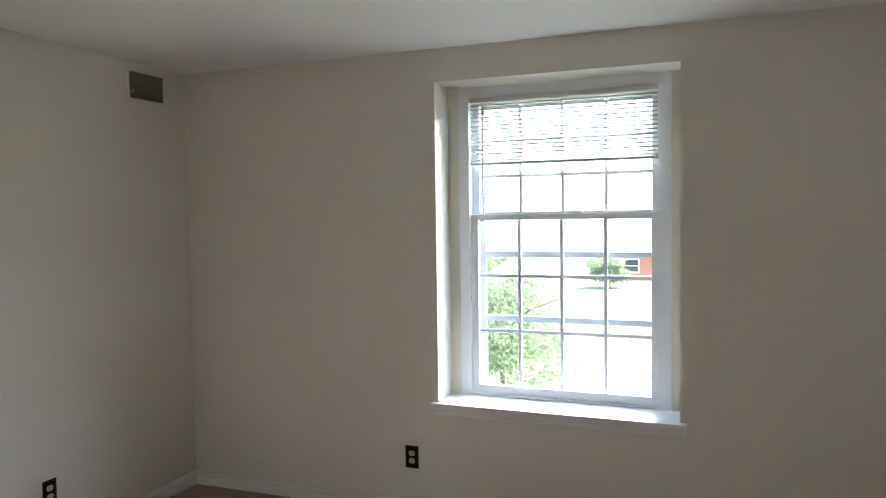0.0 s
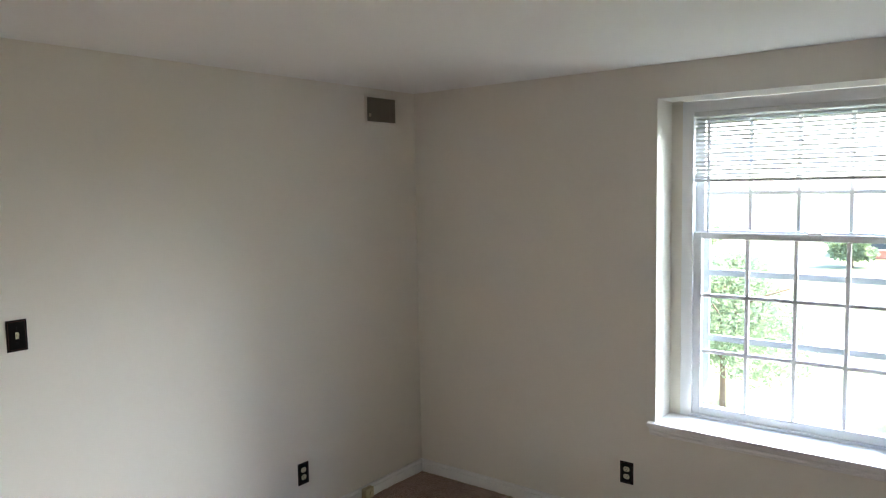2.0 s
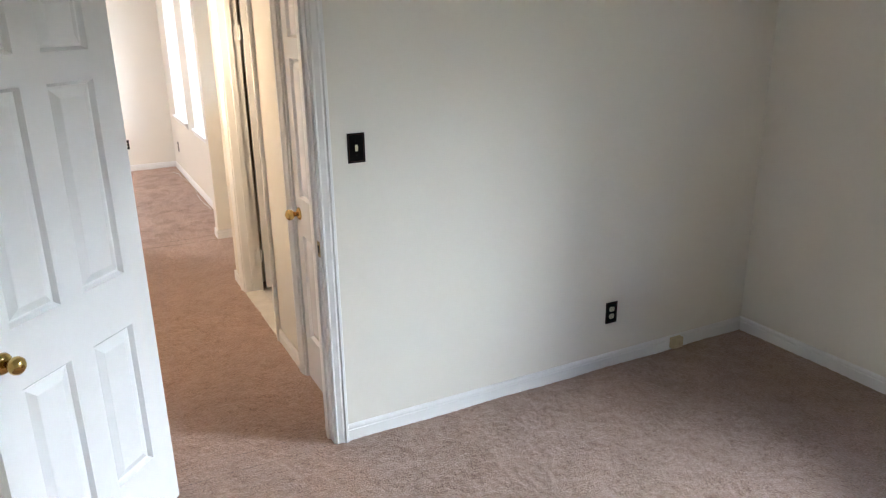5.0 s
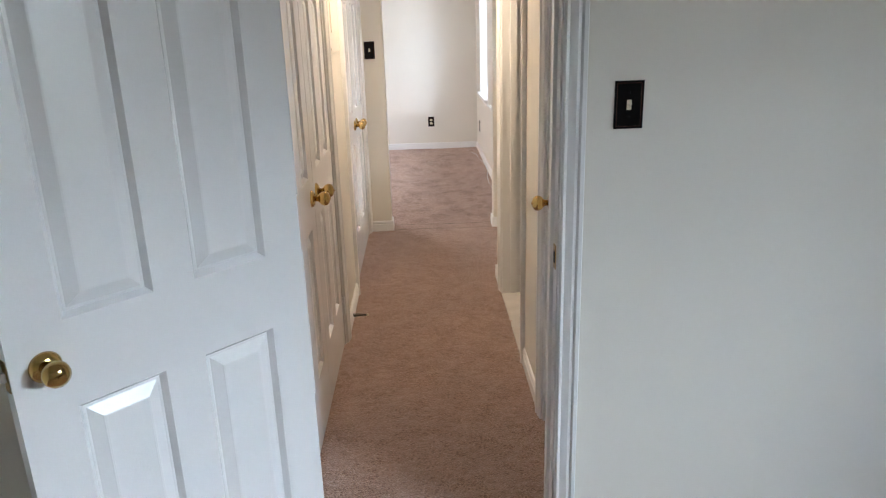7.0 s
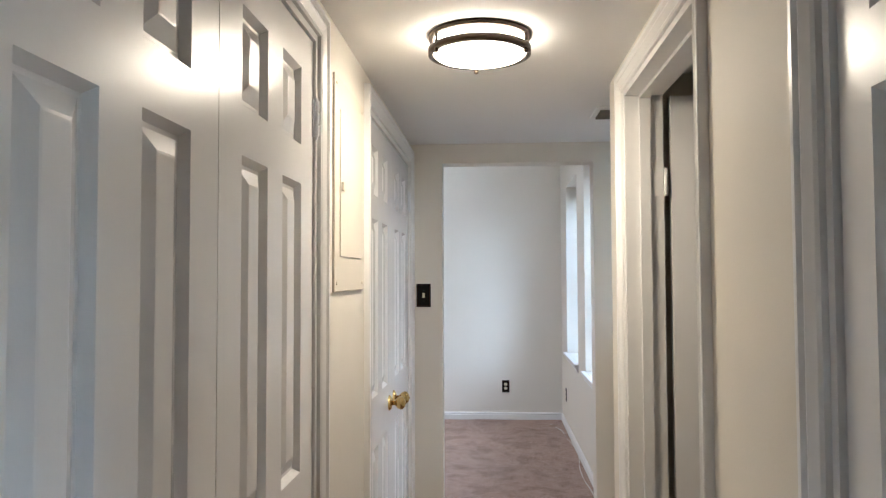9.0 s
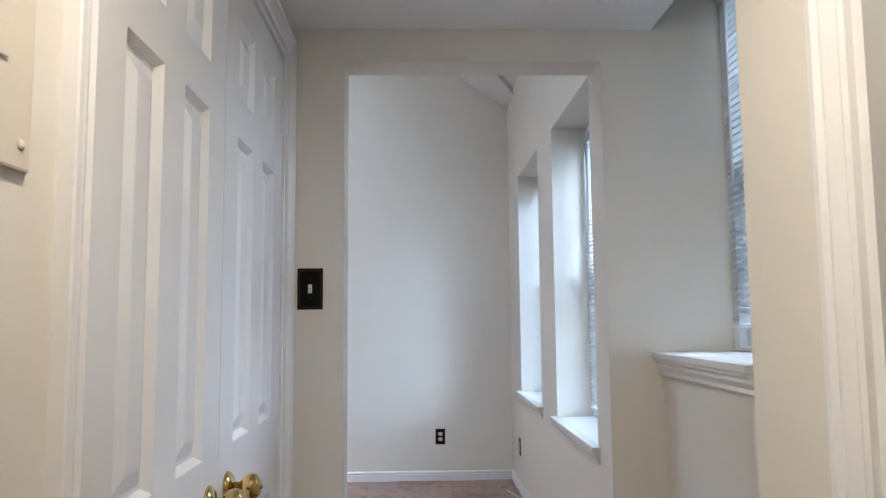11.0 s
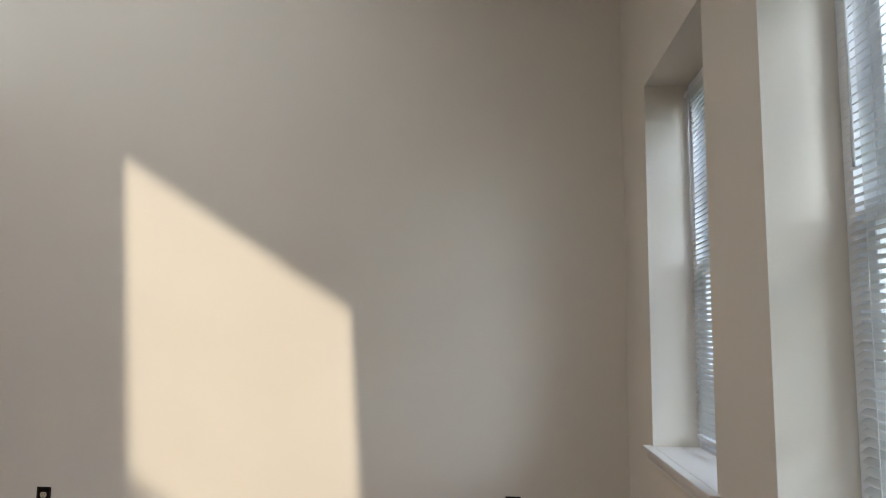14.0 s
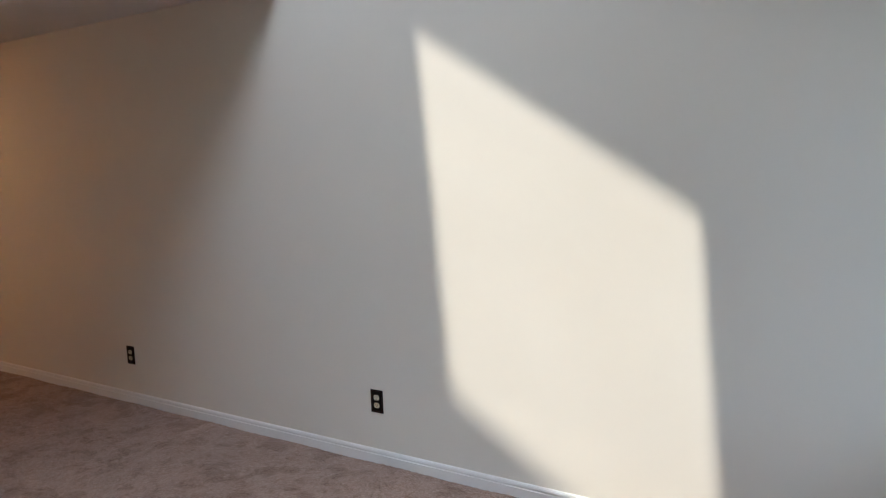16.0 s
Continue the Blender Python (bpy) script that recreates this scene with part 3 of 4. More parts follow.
# open bedroom door, swung into the room from its west jamb
bd = door_leaf("door_1", 0.716, 2.035, "white six-panel bedroom door standing open", frame_pose(-0.716, -0.040, 0.018, -132.5), knob_x=0.650, knob_sides=(-1, 1), stile=0.112, mull=0.100)
bd["kind"] = "structure"
part("latch_plate", bbox(0.7155, 0.006, 0.877, 0.7175, 0.029, 0.945), BRASS, bd, "brass latch plate")
part("latch_bolt", bbox(0.7175, 0.011, 0.900, 0.727, 0.024, 0.921, 0.003), STEEL, bd)
# double closet doors: their faces look east
for lo_y, hi_y in ((A0, A1), (B0, B1)):
    lw = (hi_y - lo_y - 0.036) / 2 - 0.003
    door_leaf("closet_door", lw, 2.02, "white six-panel closet door with brass knob, closed", frame_pose(XL - 0.006, lo_y + 0.020, 0.018, 90), knob_x=lw - 0.065, hinge_x=-0.004, stile=0.106, mull=0.100, group="closet doors")
    door_leaf("closet_door", lw, 2.02, "white six-panel closet door with brass knob, closed", frame_pose(XL - 0.006, lo_y + 0.020 + lw + 0.003, 0.018, 90), knob_x=0.065, hinge_x=lw + 0.004, stile=0.106, mull=0.100, group="closet doors")
# narrow linen closet door: its face looks west
door_leaf("linen_door", R1 - R0 - 0.042, 2.02, "narrow white three-panel linen closet door, closed", frame_pose(XR + 0.008, R1 - 0.021, 0.018, -90), cols=1, knob_x=0.055, stile=0.078)
# bathroom door, swung into the dark bathroom from its far jamb
door_leaf("bathroom_door", K1 - K0 - 0.045, 2.02, "white six-panel bathroom door standing open in the dark", frame_pose(XR + T + 0.024, K1 - 0.022, 0.018, -3), knob_x=K1 - K0 - 0.11, hinge_x=None)
bh = thing("bathroom_hinge", "white painted hinges on the bathroom door jamb", "hinge", kind="structure")
for hz in (0.26, 1.76):
    part("hinge_leaf", bbox(XR + 0.083, K1 - 0.0215, hz - 0.045, XR + 0.118, K1 - 0.0185, hz + 0.045), TRIM, bh)
    part("knuckle", bbox(XR + T + 0.001, K1 - 0.03, hz - 0.045, XR + T + 0.013, K1 - 0.018, hz + 0.045, 0.004), TRIM, bh)


# ---- windows ----
def ring_y(bm, x0, x1, y0, y1, z0, z1, w, wb=None, wt=None):
    """A rectangular frame in a plane across x."""
    wb, wt = wb or w, wt or w
    box(bm, x0, y0, z0, x1, y0 + w, z1)
    box(bm, x0, y1 - w, z0, x1, y1, z1)
    box(bm, x0, y0 + w, z0, x1, y1 - w, z0 + wb)
    box(bm, x0, y0 + w, z1 - wt, x1, y1 - w, z1)


def sash(parent, x, y0, y1, z0, z1, cols, rows, label, stile=0.042, bottom=0.046, top=0.034, mw=0.016, pane_glass=GLASS):
    s = bmesh.new()
    ring_y(s, x, x + 0.034, y0, y1, z0, z1, stile, bottom, top)
    soft(s, 0.003, 1)
    ob = part("sash", s, VINYL, parent, label)
    gy0, gy1, gz0, gz1 = y0 + stile, y1 - stile, z0 + bottom, z1 - top
    ys = [gy0 + (gy1 - gy0) * k / cols for k in range(cols + 1)]
    zs = [gz0 + (gz1 - gz0) * k / rows for k in range(rows + 1)]
    for y in ys[1:-1]:
        part("muntin", bbox(x + 0.008, y - mw / 2, gz0, x + 0.028, y + mw / 2, gz1, 0.003, 1), VINYL, ob)
    for z in zs[1:-1]:
        part("muntin", bbox(x + 0.0085, gy0, z - mw / 2, x + 0.0275, gy1, z + mw / 2, 0.003, 1), VINYL, ob)
    for a, b in zip(ys, ys[1:]):
        for c, d in zip(zs, zs[1:]):
            p = part("pane", bbox(x + 0.016, a + mw / 2, c + mw / 2, x + 0.020, b - mw / 2, d - mw / 2), pane_glass, ob)
            p.visible_shadow = False
    return ob


def sill_part(parent, xw, xp, y0, y1, z, horn=0.035, nose=0.036, stops=(True, True)):
    """A window stool with horns and a stepped apron under it."""
    ya, yb = y0 - (horn if stops[0] else 0), y1 + (horn if stops[1] else 0)
    bm = bmesh.new()
    box(bm, xw - nose, ya, z - 0.020, xw + 0.0005, yb, z)
    box(bm, xw + 0.0005, y0 + 0.001, z - 0.020, xp + 0.004, y1 - 0.001, z)
    box(bm, xp + 0.004, y0 + 0.07, z - 0.020, xp + 0.06, y1 - 0.07, z)
    soft(bm, 0.0035, 2)
    part("window_sill", bm, TRIM, parent, "glossy white window sill")
    prof = [(xw, z - 0.020), (xw - 0.028, z - 0.020), (xw - 0.028, z - 0.028), (xw - 0.020, z - 0.034), (xw - 0.020, z - 0.042), (xw - 0.011, z - 0.056), (xw - 0.011, z - 0.066), (xw - 0.006, z - 0.070), (xw, z - 0.070)]
    part("apron", extrude_profile(prof, "y", ya + (0.008 if stops[0] else 0), yb - (0.008 if stops[1] else 0)), TRIM, parent)


def blind(label, x, y0, y1, z_top, z_bottom, z_stack=None, tilt=18.0, pitch=0.0215, wand_y=None, wand=0.65, cords=(0.12, 0.5, 0.88), mat=BLIND):
    """A mini blind hung inside a window frame. Slats lean outer edge up by tilt."""
    b = thing("window_blind", label, "window blind")
    part("headrail", bbox(x - 0.020, y0, z_top - 0.026, x + 0.020, y1, z_top, 0.003), mat, b)
    w = 0.0125
    ca, sa = math.cos(radians(tilt)), math.sin(radians(tilt))
    curve = [(-w, 0.0), (-w * 0.5, 0.0016), (0, 0.0022), (w * 0.5, 0.0016), (w, 0.0), (w, -0.0006), (w * 0.5, 0.0009), (0, 0.0015), (-w * 0.5, 0.0009), (-w, -0.0006)]
    prof = [(u * ca - v * sa, u * sa + v * ca) for u, v in curve]
    me = mesh_of("slat", extrude_profile(prof, "y", y0 + 0.004, y1 - 0.004), mat, True)
    low = (z_stack if z_stack is not None else z_bottom + 0.02)
    z = z_top - 0.040
    while z > low:
        s = new("slat", me)
        s.parent = b
        s.location = (x, 0, z)
        z -= pitch
    if z_stack is not None:
        k = z_bottom + 0.020
        flat = mesh_of("slat", extrude_profile(curve, "y", y0 + 0.004, y1 - 0.004), mat, True)
        while k < z_stack:
            s = new("slat", flat)
            s.parent = b
            s.location = (x, 0, k)
            k += 0.0032
    part("bottom_rail", bbox(x - 0.0125, y0 + 0.003, z_bottom, x + 0.0125, y1 - 0.003, z_bottom + 0.016, 0.004), mat, b)
    for c in cords:
        y = y0 + (y1 - y0) * c
        for dx in (-0.0135, 0.0135):
            part("ladder_cord", bbox(x + dx - 0.0007, y - 0.001, z_bottom + 0.01, x + dx + 0.0007, y + 0.001, z_top - 0.02), mat, b)
    if wand_y is not None:
        part("wand", tube([(x - 0.026, wand_y, z_top - 0.03), (x - 0.026, wand_y, z_top - wand)], 0.004, 6), mat, b, "clear tilt wand", True)
    return b


def double_hung(name, xp, hole, label, xw, inset=(0.0, 0.0, 0.0), cas=0.05, mid=None, cols=4, rows=(3, 2), stops=(True, True), lock=True, pane_glass=GLASS):
    """A double-hung window in the outer wall; hole is its reveal, inset how far the frame stands in from the reveal's low y, high y and top."""
    y0, y1, z0, z1 = hole
    wn_ = thing(name, label, "window", kind="structure")
    fy0, fy1, fz1 = y0 + inset[0], y1 - inset[1], z1 - inset[2]
    bm = bmesh.new()
    ring_y(bm, xp, xp + 0.055, fy0 + 0.001, fy1 - 0.001, z0 + 0.002, fz1 - 0.001, cas, 0.012, cas)
    part("window_frame", bm, VINYL, wn_)
    if inset[0] or inset[1]:
        bm = bmesh.new()
        box(bm, xp + 0.006, y0, z0 - 0.0195, xp + 0.10, fy0 + 0.004, z1)
        box(bm, xp + 0.006, fy1 - 0.004, z0 - 0.0195, xp + 0.10, y1, z1)
        part("reveal_filler", bm, WALL, wn_)
    iy0, iy1, iz0, iz1 = fy0 + cas, fy1 - cas, z0 + 0.010, fz1 - cas
    bm = bmesh.new()
    ring_y(bm, xp + 0.056, xp + 0.135, iy0 - 0.03, iy1 + 0.03, z0 + 0.003, iz1 + 0.03, 0.034)
    part("track", bm, VINYL, wn_)
    mid = mid or (iz0 + iz1) / 2
    sash(wn_, xp + 0.022, iy0, iy1, iz0, mid, cols, rows[0], "lower sash", mw=0.016 if pane_glass is GLASS else 0.020, pane_glass=pane_glass)
    sash(wn_, xp + 0.060, iy0, iy1, mid - 0.034, iz1, cols, rows[1], "upper sash", mw=0.016 if pane_glass is GLASS else 0.020, pane_glass=pane_glass)
    if lock:
        lk = part("sash_lock", bbox(xp + 0.026, (y0 + y1) / 2 - 0.115, mid, xp + 0.05, (y0 + y1) / 2 - 0.05, mid + 0.010, 0.004), STEEL, wn_, "worn metal sash lock")
        part("lever", tube([(xp + 0.03, (y0 + y1) / 2 - 0.09, mid + 0.013), (xp + 0.022, (y0 + y1) / 2 - 0.05, mid + 0.017), (xp + 0.012, (y0 + y1) / 2 - 0.04, mid + 0.013)], 0.004, 6), STEEL, lk)
    sill_part(wn_, xw, xp, y0, y1, z0, stops=stops)
    return wn_


WB = double_hung("window_1", 2.785, WIN_B, "white double-hung window with divided panes, daylight outside", WE, inset=(0.050, 0.058, 0.006), cas=0.057, mid=1.618, rows=(3, 3), pane_glass=VEILED)
bm = bmesh.new()
ring_y(bm, 2.925, 2.945, -2.72, -1.69, 0.62, 2.26, 0.068, 0.04)
box(bm, 2.925, -2.652, 1.380, 2.945, -1.758, 1.412)
box(bm, 2.925, -2.652, 1.025, 2.945, -1.758, 1.057)
part("storm_frame", bm, STORM, WB, "outer storm sash rails")
double_hung("window_2", 0.525, WIN_1, "tall white window behind a lowered blind", XE, cas=0.045, mid=1.52, cols=3)
double_hung("window_3", 0.525, WIN_2, "tall white window behind a lowered blind", XE, cas=0.045, mid=1.52, cols=3)
double_hung("window_4", 0.552, WIN_N, "small white window in the corridor niche", XE, cas=0.04, mid=1.71, cols=2, rows=(2, 2), stops=(True, False))
blind("white mini blind raised above the lower sash", 2.800, -2.694, -1.716, 2.238, 1.878, 1.908, tilt=27, wand_y=-1.795, wand=0.62)
tagged(blind("white mini blind lowered over a tall window", 0.512, WIN_1[0] + 0.05, WIN_1[1] - 0.05, 2.245, 0.79, tilt=38, wand_y=WIN_1[1] - 0.13, mat=BLIND_SHEER), group="lowered blinds")
tagged(blind("white mini blind lowered over a tall window", 0.512, WIN_2[0] + 0.05, WIN_2[1] - 0.05, 2.245, 0.79, tilt=38, wand_y=WIN_2[1] - 0.13, mat=BLIND_SHEER), group="lowered blinds")
tagged(blind("white mini blind lowered in the niche window", 0.539, WIN_N[0] + 0.045, WIN_N[1] - 0.045, 2.25, 1.232, tilt=44, wand_y=WIN_N[1] - 0.13, wand=0.6, mat=BLIND_SHEER), group="lowered blinds")


# ---- plates ----
def plate_pose(axis, side, at, a, z):
    """Local plate space: x to the right, z up, facing -y."""
    yaw = {("y", -1): 0, ("y", 1): 180, ("x", -1): -90, ("x", 1): 90}[(axis, side)]
    return pose(at, a, z, 0, 0, yaw) if axis == "x" else pose(a, at, z, 0, 0, yaw)


def plate_body(w, h):
    bm = bmesh.new()
    steps = [(0.0, 0.0), (0.0, 0.0035), (0.0015, 0.005), (0.0045, 0.005), (0.006, 0.0035), (0.0075, 0.0035), (0.0095, 0.0045)]
    rings = []
    for o, d in steps:
        rings.append([bm.verts.new(p) for p in ((-w / 2 + o, -d, -h / 2 + o), (w / 2 - o, -d, -h / 2 + o), (w / 2 - o, -d, h / 2 - o), (-w / 2 + o, -d, h / 2 - o))])
    for r, q in zip(rings, rings[1:]):
        for k in range(4):
            bm.faces.new((r[k], r[(k + 1) % 4], q[(k + 1) % 4], q[k]))
    bm.faces.new(rings[-1])
    bmesh.ops.recalc_face_normals(bm, faces=bm.faces[:])
    return bm


def rim_body(w, h):
    bm = bmesh.new()
    for x0, z0, x1, z1 in ((-w / 2 + .0055, -h / 2 + .0055, w / 2 - .0055, -h / 2 + .0068), (-w / 2 + .0055, h / 2 - .0068, w / 2 - .0055, h / 2 - .0055),
                           (-w / 2 + .0055, -h / 2 + .0068, -w / 2 + .0068, h / 2 - .0068), (w / 2 - .0068, -h / 2 + .0068, w / 2 - .0055, h / 2 - .0068)):
        box(bm, x0, -0.0042, z0, x1, -0.003, z1)
    return bm


def screw(parent, x, z, y=-0.0045):
    part("screw", lathe([(0, 0.0012), (0.0022, 0.001), (0.0028, 0), (0, 0)], 10), BRONZE, parent, "", True, Matrix.Translation((x, y, z)) @ Matrix.Rotation(radians(90), 4, "X"))


def light_switch(at, w=0.075, h=0.122, label="dark bronze toggle light switch plate on the wall"):
    s = thing("light_switch", label, "light switch", at)
    p = part("plate", plate_body(w, h), BRONZE, s)
    part("rim", rim_body(w, h), COPPER, p, "copper-worn rim")
    part("slot", bbox(-0.006, -0.0052, -0.013, 0.006, -0.0042, 0.013), IVORY, s)
    tg = bbox(-0.0042, -0.017, -0.004, 0.0042, -0.004, 0.006, 0.0015)
    bmesh.ops.rotate(tg, verts=tg.verts[:], cent=(0, -0.004, 0), matrix=Matrix.Rotation(radians(-25), 3, "X"))
    part("toggle", tg, IVORY, s, "ivory toggle")
    screw(s, 0, 0.030)
    screw(s, 0, -0.030)
    return s


def outlet(at, w=0.075, h=0.120, label="dark bronze duplex outlet plate with ivory sockets"):
    s = thing("power_outlet", label, "power outlet", at, "power outlets")
    p = part("plate", plate_body(w, h), BRONZE, s)
    part("rim", rim_body(w, h), COPPER, p)
    for dz in (0.0205, -0.0205):
        bm = bmesh.new()
        pts = []
        for k in range(24):
            a = 2 * math.pi * k / 24
            pts.append((0.0172 * math.cos(a), max(-0.0135, min(0.0135, 0.0172 * math.sin(a)))))
        lo_r = [bm.verts.new((x, -0.0044, z)) for x, z in pts]
        hi_r = [bm.verts.new((x, -0.0062, z)) for x, z in pts]
        for k in range(24):
            bm.faces.new((lo_r[k], lo_r[(k + 1) % 24], hi_r[(k + 1) % 24], hi_r[k]))
        bm.faces.new(hi_r)
        bmesh.ops.recalc_face_normals(bm, faces=bm.faces[:])
        so = part("socket", bm, IVORY, s, "ivory socket", at=Matrix.Translation((0, 0, dz)))
        for x, hh in ((-0.0064, 0.0045), (0.0064, 0.0036)):
            part("slot", bbox(x - 0.0011, -0.0066, 0.0005 - hh + 0.003, x + 0.0011, -0.0060, 0.0005 + hh + 0.003), BLACK, so)
        part("slot", lathe([(0, 0.0004), (0.0024, 0.0004), (0.0024, 0), (0, 0)], 10), BLACK, so, at=Matrix.Translation((0, -0.0062, -0.0075)) @ Matrix.Rotation(radians(90), 4, "X"))
    screw(s, 0, 0, -0.0044)
    return s


light_switch(plate_pose("y", -1, 0, 0.168, 1.340), label="dark bronze toggle light switch plate beside the bedroom door")
light_switch(plate_pose("y", -1, YS, -0.717, 1.360), label="dark bronze toggle light switch plate at the corridor end")
outlet(plate_pose("y", -1, 0, 1.567, 0.322))
outlet(plate_pose("x", -1, WE, -1.440, 0.324))
outlet(plate_pose("y", -1, YF, -0.235, 0.347))
outlet(plate_pose("y", -1, YF, -2.651, 0.342))
outlet(plate_pose("y", -1, YF, -4.681, 0.340))
outlet(plate_pose("x", -1, XE, 6.735, 0.333))


# ---- lamps ----
def ceiling_light(label, at, glow, r=0.15):
    c = thing("ceiling_light", label, "ceiling light", at)
    part("canopy", lathe([(0, 0), (r * 0.99, 0), (r * 0.99, -0.012), (r * 0.95, -0.014), (0, -0.014)], 48), FIXTURE, c, "dark bronze canopy", True)
    part("diffuser", lathe([(r * 0.90, -0.014), (r * 0.90, -0.052), (r * 0.86, -0.060), (r * 0.6, -0.072), (r * 0.3, -0.078), (0, -0.080)], 48), glow, c, "lit white glass diffuser", True)
    part("ring", lathe([(r * 0.91, -0.040), (r * 1.0, -0.040), (r * 1.0, -0.058), (r * 0.91, -0.060), (r * 0.91, -0.040)], 48), FIXTURE, c, "dark bronze band", True)
    for k in range(3):
        a = radians(95 + 120 * k)
        x, y = r * 0.97 * math.cos(a), r * 0.97 * math.sin(a)
        part("post", bbox(x - 0.004, y - 0.004, -0.058, x + 0.004, y + 0.004, -0.010), FIXTURE, c)
        part("finial", lathe([(0, -0.072), (0.006, -0.070), (0.007, -0.064), (0.004, -0.058), (0, -0.058)], 12), FIXTURE, c, "", True, Matrix.Translation((x, y, 0)))
    return c


ceiling_light("round bronze flush ceiling light with lit white glass", pose(-0.385, 1.83, CC), GLOW)
ceiling_light("round bronze flush ceiling light glowing warm under the loft", pose(-6.6, 5.9, LOFT_Z0), GLOW2)
# ---- small fixtures ----
vt = thing("wall_vent", "beige slatted air register high on the bedroom wall", "air vent")
VX, VZ, VW, VH = 2.272, 2.345, 0.245, 0.142
bm = bmesh.new()
ring = []
for d, o in ((0.0, 0.0), (-0.005, 0.003), (-0.006, 0.018), (-0.002, 0.020)):
    ring.append([bm.verts.new((VX + sx * (VW / 2 + 0.018 - o), d, VZ + sz * (VH / 2 + 0.018 - o))) for sx, sz in ((-1, -1), (1, -1), (1, 1), (-1, 1))])
for r, q in zip(ring, ring[1:]):
    for k in range(4):
        bm.faces.new((r[k], r[(k + 1) % 4], q[(k + 1) % 4], q[k]))
bmesh.ops.recalc_face_normals(bm, faces=bm.faces[:])
part("frame", bm, WALL, vt, "wall-coloured flange")
# dark sheet paints the shade of the duct behind the slats
part("duct_dark", bbox(VX - VW / 2, -0.0015, VZ - VH / 2, VX + VW / 2, -0.0005, VZ + VH / 2), DARK, vt)
for k in range(22):
    x = VX - VW / 2 + (k + 0.5) * VW / 22
    f = bbox(-0.0012, -0.012, VZ - VH / 2, 0.0012, -0.002, VZ + VH / 2)
    bmesh.ops.rotate(f, verts=f.verts[:], cent=(0, -0.006, 0), matrix=Matrix.Rotation(radians(28), 3, "Z"))
    bmesh.ops.translate(f, verts=f.verts[:], vec=(x, 0, 0))
    part("slat", f, VENTM, vt)
part("lever", bbox(VX - VW / 2 + 0.008, -0.024, VZ - 0.045, VX - VW / 2 + 0.016, -0.010, VZ - 0.025, 0.002), IVORY, vt)

pb = thing("phone_jack", "beige phone jack box mounted on the baseboard", "phone jack")
part("body", bbox(2.00, -0.046, 0.020, 2.075, -0.013, 0.082, 0.004), BEIGE, pb)
part("cover", bbox(2.006, -0.050, 0.028, 2.069, -0.046, 0.074, 0.0015), BEIGE, pb)
part("socket", lathe([(0, 0.004), (0.006, 0.004), (0.010, 0.007), (0.014, 0.006), (0.0155, 0.0), (0, 0)], 20), BEIGE, pb, "round beige socket", True, Matrix.Translation((2.050, -0.050, 0.051)) @ Matrix.Rotation(radians(90), 4, "X"))

ep = thing("breaker_panel", "cream painted steel breaker panel set in the corridor wall", "breaker panel")
part("cover", bbox(XL, 1.675, 1.415, XL + 0.008, 2.095, 2.02, 0.003), PANELM, ep)
part("hatch", bbox(XL + 0.008, 1.735, 1.515, XL + 0.011, 2.045, 1.93, 0.0015), PANELM, ep, "hinged hatch")
part("latch", bbox(XL + 0.011, 1.742, 1.70, XL + 0.019, 1.765, 1.725, 0.002), PANELM, ep)
for yy, zz in ((1.695, 1.44), (2.075, 1.44), (1.695, 1.995), (2.075, 1.995)):
    part("screw", lathe([(0, 0.003), (0.005, 0.002), (0.006, 0), (0, 0)], 12), PANELM, ep, "", True, Matrix.Translation((XL + 0.008, yy, zz)) @ Matrix.Rotation(radians(90), 4, "Y"))

ds = thing("door_stop", "dark spring door stop on the baseboard", "door stop")
spring = []
for k in range(141):
    r = 0.0095 - 0.0055 * k / 140
    spring.append((XL + 0.013 + 0.072 * k / 140, 1.785 + r * math.cos(k * 0.62), 0.040 + r * math.sin(k * 0.62)))
part("spring", tube(spring, 0.0018, 5), BLACKMETAL, ds, "tapered dark spring", True)
part("tip", lathe([(0, 0.014), (0.0055, 0.013), (0.0065, 0.0), (0, 0)], 12), IVORY, ds, "pale rubber tip", True, Matrix.Translation((XL + 0.084, 1.785, 0.040)) @ Matrix.Rotation(radians(90), 4, "Y"))

cv = thing("ceiling_vent", "white square ceiling register in the niche", "air vent")
part("frame", bbox(0.08, 2.74, CC - 0.008, 0.28, 2.94, CC, 0.003), TRIM, cv)
for k in range(7):
    f = bbox(0.10, -0.009, -0.001, 0.26, 0.009, 0.001)
    bmesh.ops.rotate(f, verts=f.verts[:], cent=(0, 0, 0), matrix=Matrix.Rotation(radians(35), 3, "X"))
    bmesh.ops.translate(f, verts=f.verts[:], vec=(0, 2.77 + 0.023 * k, CC - 0.015))
    part("slat", f, VENTM, cv)

sp = thing("strike_plate", "brass strike plate on the bedroom door jamb", "strike plate")
part("plate", bbox(DOOR_R - 0.0205, 0.008, 0.895, DOOR_R - 0.0180, 0.036, 0.962), BRASS, sp)
part("hole", bbox(DOOR_R - 0.0215, 0.014, 0.912, DOOR_R - 0.0200, 0.030, 0.944), BLACK, sp)

pts = []
for k in range(60):
    s = k / 59
    pts.append((XE - 0.035 - 0.03 * math.sin(s * 9) * math.sin(s * 3.1) - (0.10 * max(0, s - 0.85) / 0.15), 4.6 + 2.35 * s, 0.012 + 0.004 * math.sin(s * 31)))
cb = thing("cable", "white cable lying on the carpet along the baseboard", "cable")
part("cord", tube(pts, 0.0035, 6), CABLE, cb, "", True)

# ---- outdoors ----
GZ = -2.4


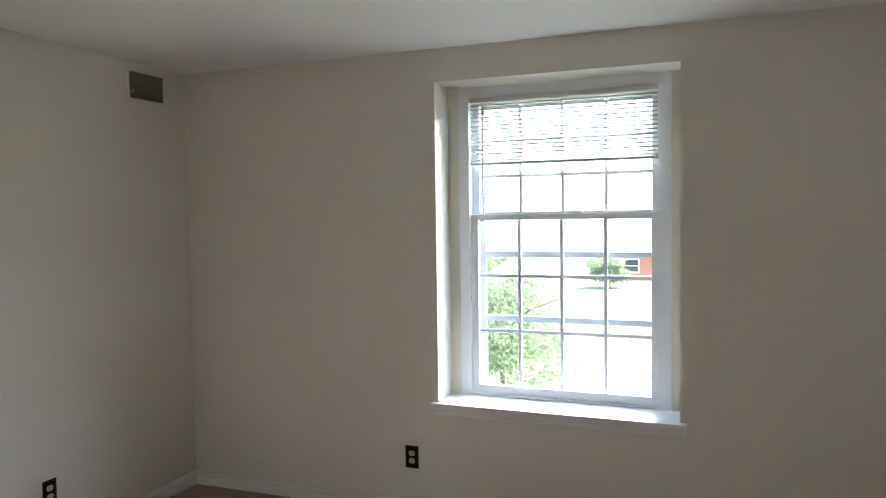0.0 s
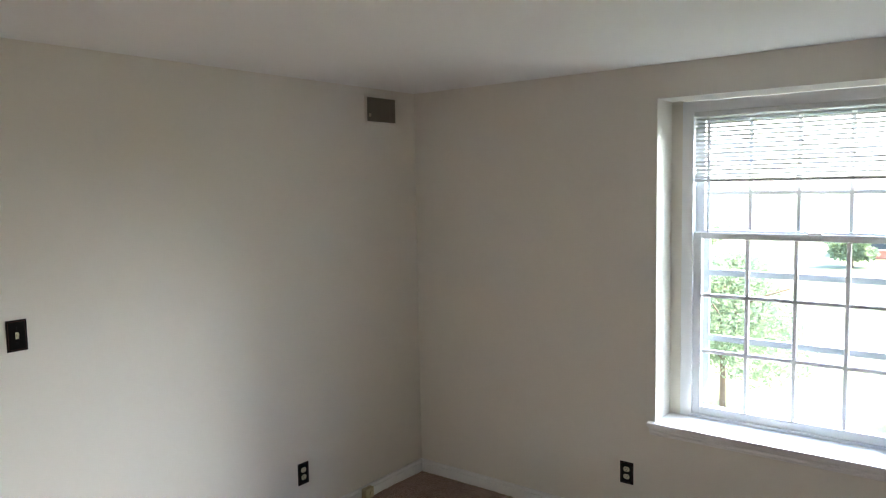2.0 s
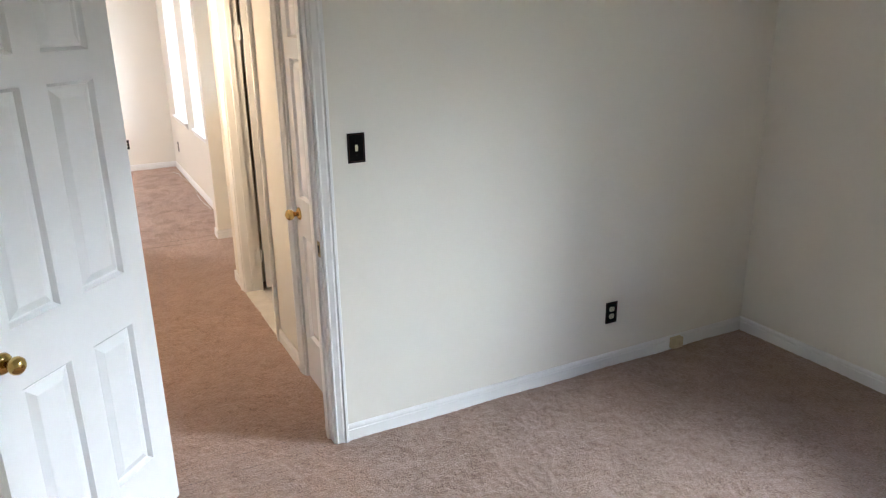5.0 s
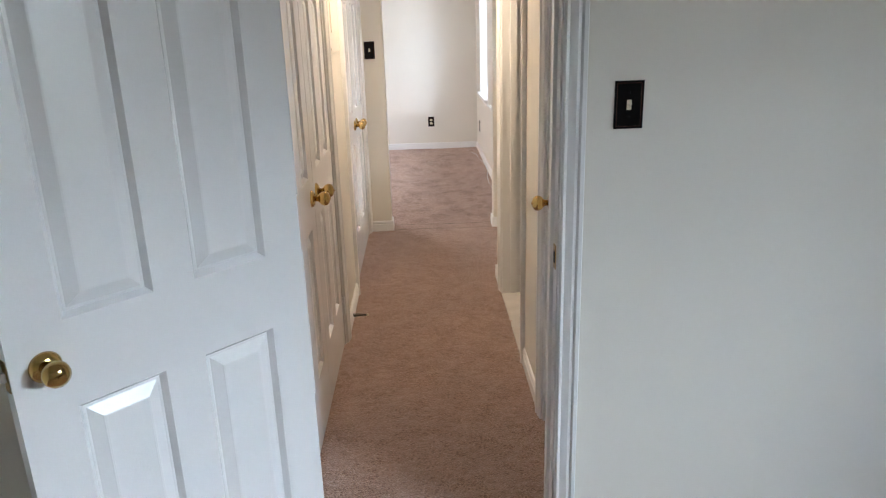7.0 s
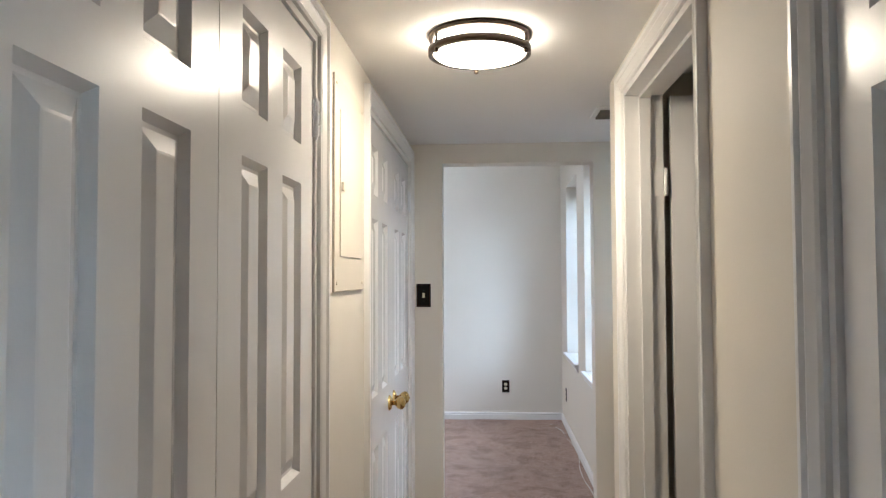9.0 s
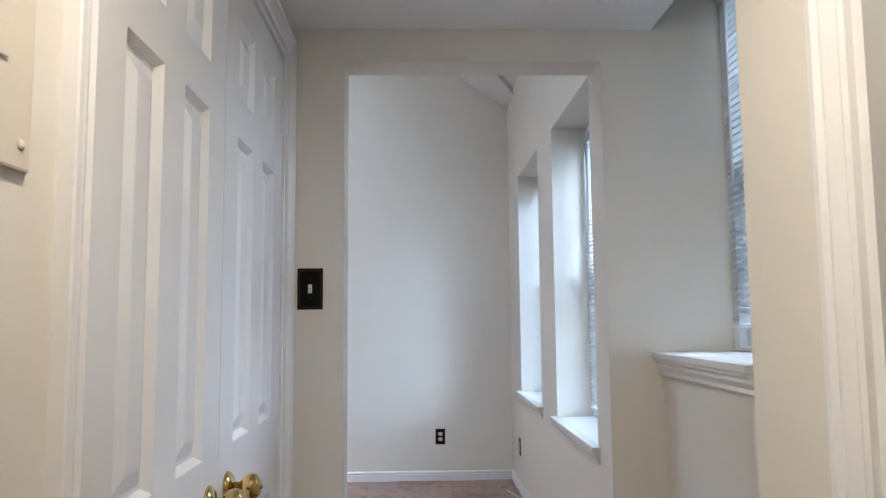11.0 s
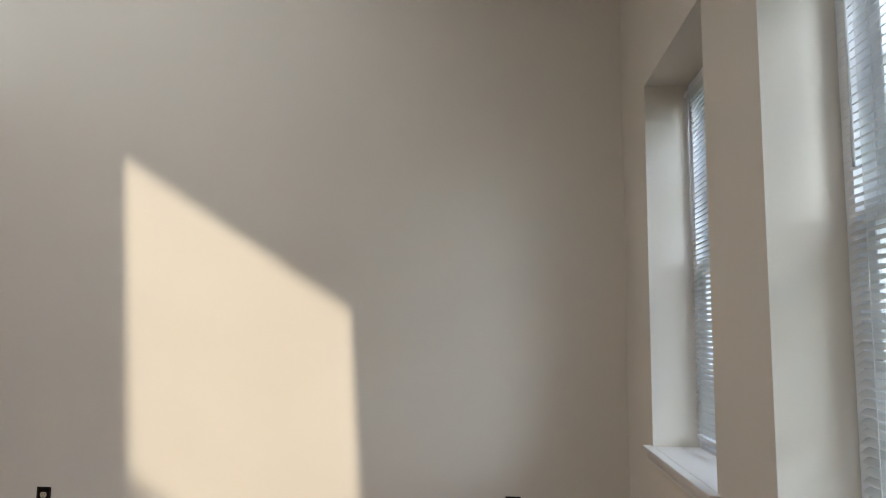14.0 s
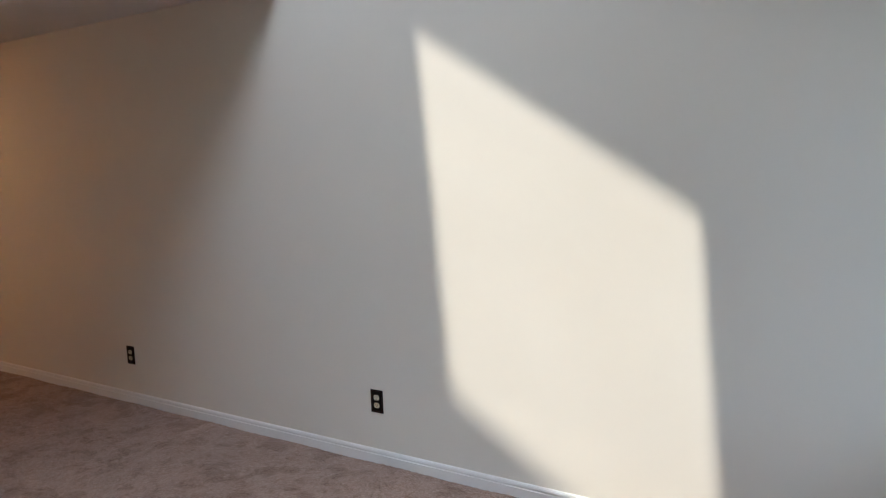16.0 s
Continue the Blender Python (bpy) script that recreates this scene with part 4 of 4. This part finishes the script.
def leaf_cloud(n, cx, cy, cz, rx, ry, rz, size, seed):
    rng = np.random.default_rng(seed)
    bm = bmesh.new()
    lumps = [(rng.uniform(-0.6, 0.6), rng.uniform(-0.6, 0.6), rng.uniform(-0.6, 0.7), rng.uniform(0.3, 0.55)) for _ in range(14)]
    for _ in range(n):
        lx, ly, lz, lr = lumps[rng.integers(len(lumps))]
        d = rng.normal(size=3)
        d /= np.linalg.norm(d)
        r = lr * rng.uniform(0.55, 1.05)
        p = Vector((cx + rx * (lx + r * d[0]), cy + ry * (ly + r * d[1]), cz + rz * (lz + r * d[2])))
        e = Euler(rng.uniform(0, 6.28, 3)).to_matrix()
        s = size * rng.uniform(0.6, 1.3)
        bm.faces.new([bm.verts.new(p + e @ Vector(q) * s) for q in ((0, -1, 0), (0.5, -0.1, 0.1), (0, 1, 0), (-0.5, -0.1, 0.1))])
    return bm


def tree(x, y, h, r, seed, leaves=2600, size=0.14):
    t = thing("tree", "leafy green broadleaf plant on the lawn", "tree", pose(x, y, GZ))
    rng = random.Random(seed)
    tr = tube([(0, 0, -0.1), (0.05, 0.02, h * 0.3), (-0.04, 0.05, h * 0.6), (0.02, 0, h * 0.85)], 0.022 * h, 8)
    for v in tr.verts:
        k = 1 - 0.75 * max(0, v.co.z) / h
        v.co.x *= k
        v.co.y *= k
    tk = part("trunk", tr, BARK, t, "", True)
    for k in range(6):
        a = k * 1.05 + rng.random()
        z0 = h * (0.3 + 0.08 * k)
        part("limb", tube([(0, 0, z0), (0.4 * r * math.cos(a), 0.4 * r * math.sin(a), z0 + 0.3 * r), (0.8 * r * math.cos(a), 0.8 * r * math.sin(a), z0 + 0.45 * r)], 0.016, 6), BARK, tk, "", True)
    part("crown", leaf_cloud(leaves, 0, 0, h * 0.62, r, r, h * 0.40, size, seed), LEAF, t, "dense green leaves")


solid("ground", bbox(-400, -400, GZ - 0.5, 400, 400, GZ), GRASS, "mown green lawn reaching to the horizon", "ground")
tree(12.0, 0.85, 2.9, 1.65, 4, 24000, 0.046)
# the low ones stand in for shrubs and hedge
tree(12.8, -2.5, 1.5, 0.8, 5, 3500, 0.036)
tree(38.0, 2.6, 1.7, 1.1, 6)
tree(36.0, 9.5, 2.2, 2.4, 7)
tree(34.0, -9.5, 2.0, 2.2, 8)
tree(37.0, -22.0, 2.4, 2.6, 9)


def house(x, y, w, d, h, mat, label, nwin, storeys=2, rise=2.2, roof=ROOFM, sill=0.9, tall=1.4):
    ho = thing("house", label, "house", pose(x, y, GZ))
    part("wall", bbox(0, 0, 0, d, w, h), mat, ho)
    part("roof", extrude_profile([(-0.4, h), (d + 0.4, h), (d / 2, h + rise)], "y", -0.4, w + 0.4), roof, ho)
    for s in range(storeys):
        for k in range(nwin):
            yy = (k + 0.5) * w / nwin
            zz = sill + s * 2.8
            wd = part("window", bbox(-0.05, yy - 0.5, zz, -0.003, yy + 0.5, zz + tall), TRIM, ho, "white framed window")
            for a in (0, 1):
                part("pane", bbox(-0.06, yy - 0.43, zz + 0.07 + a * (tall / 2 - 0.05), -0.051, yy + 0.43, zz + tall / 2 - 0.02 + a * (tall / 2 - 0.05)), OUTGLASS, wd)
    return ho


house(43.0, -16.0, 19.5, 9.0, 1.5, BRICK, "low red brick house with white windows", 7, 1, 0.7, PALEROOF, 0.45, 0.85)
house(9.5, 7.0, 36.0, 8.0, 8.5, SIDING, "grey sided neighbouring house with white windows", 14, 4)
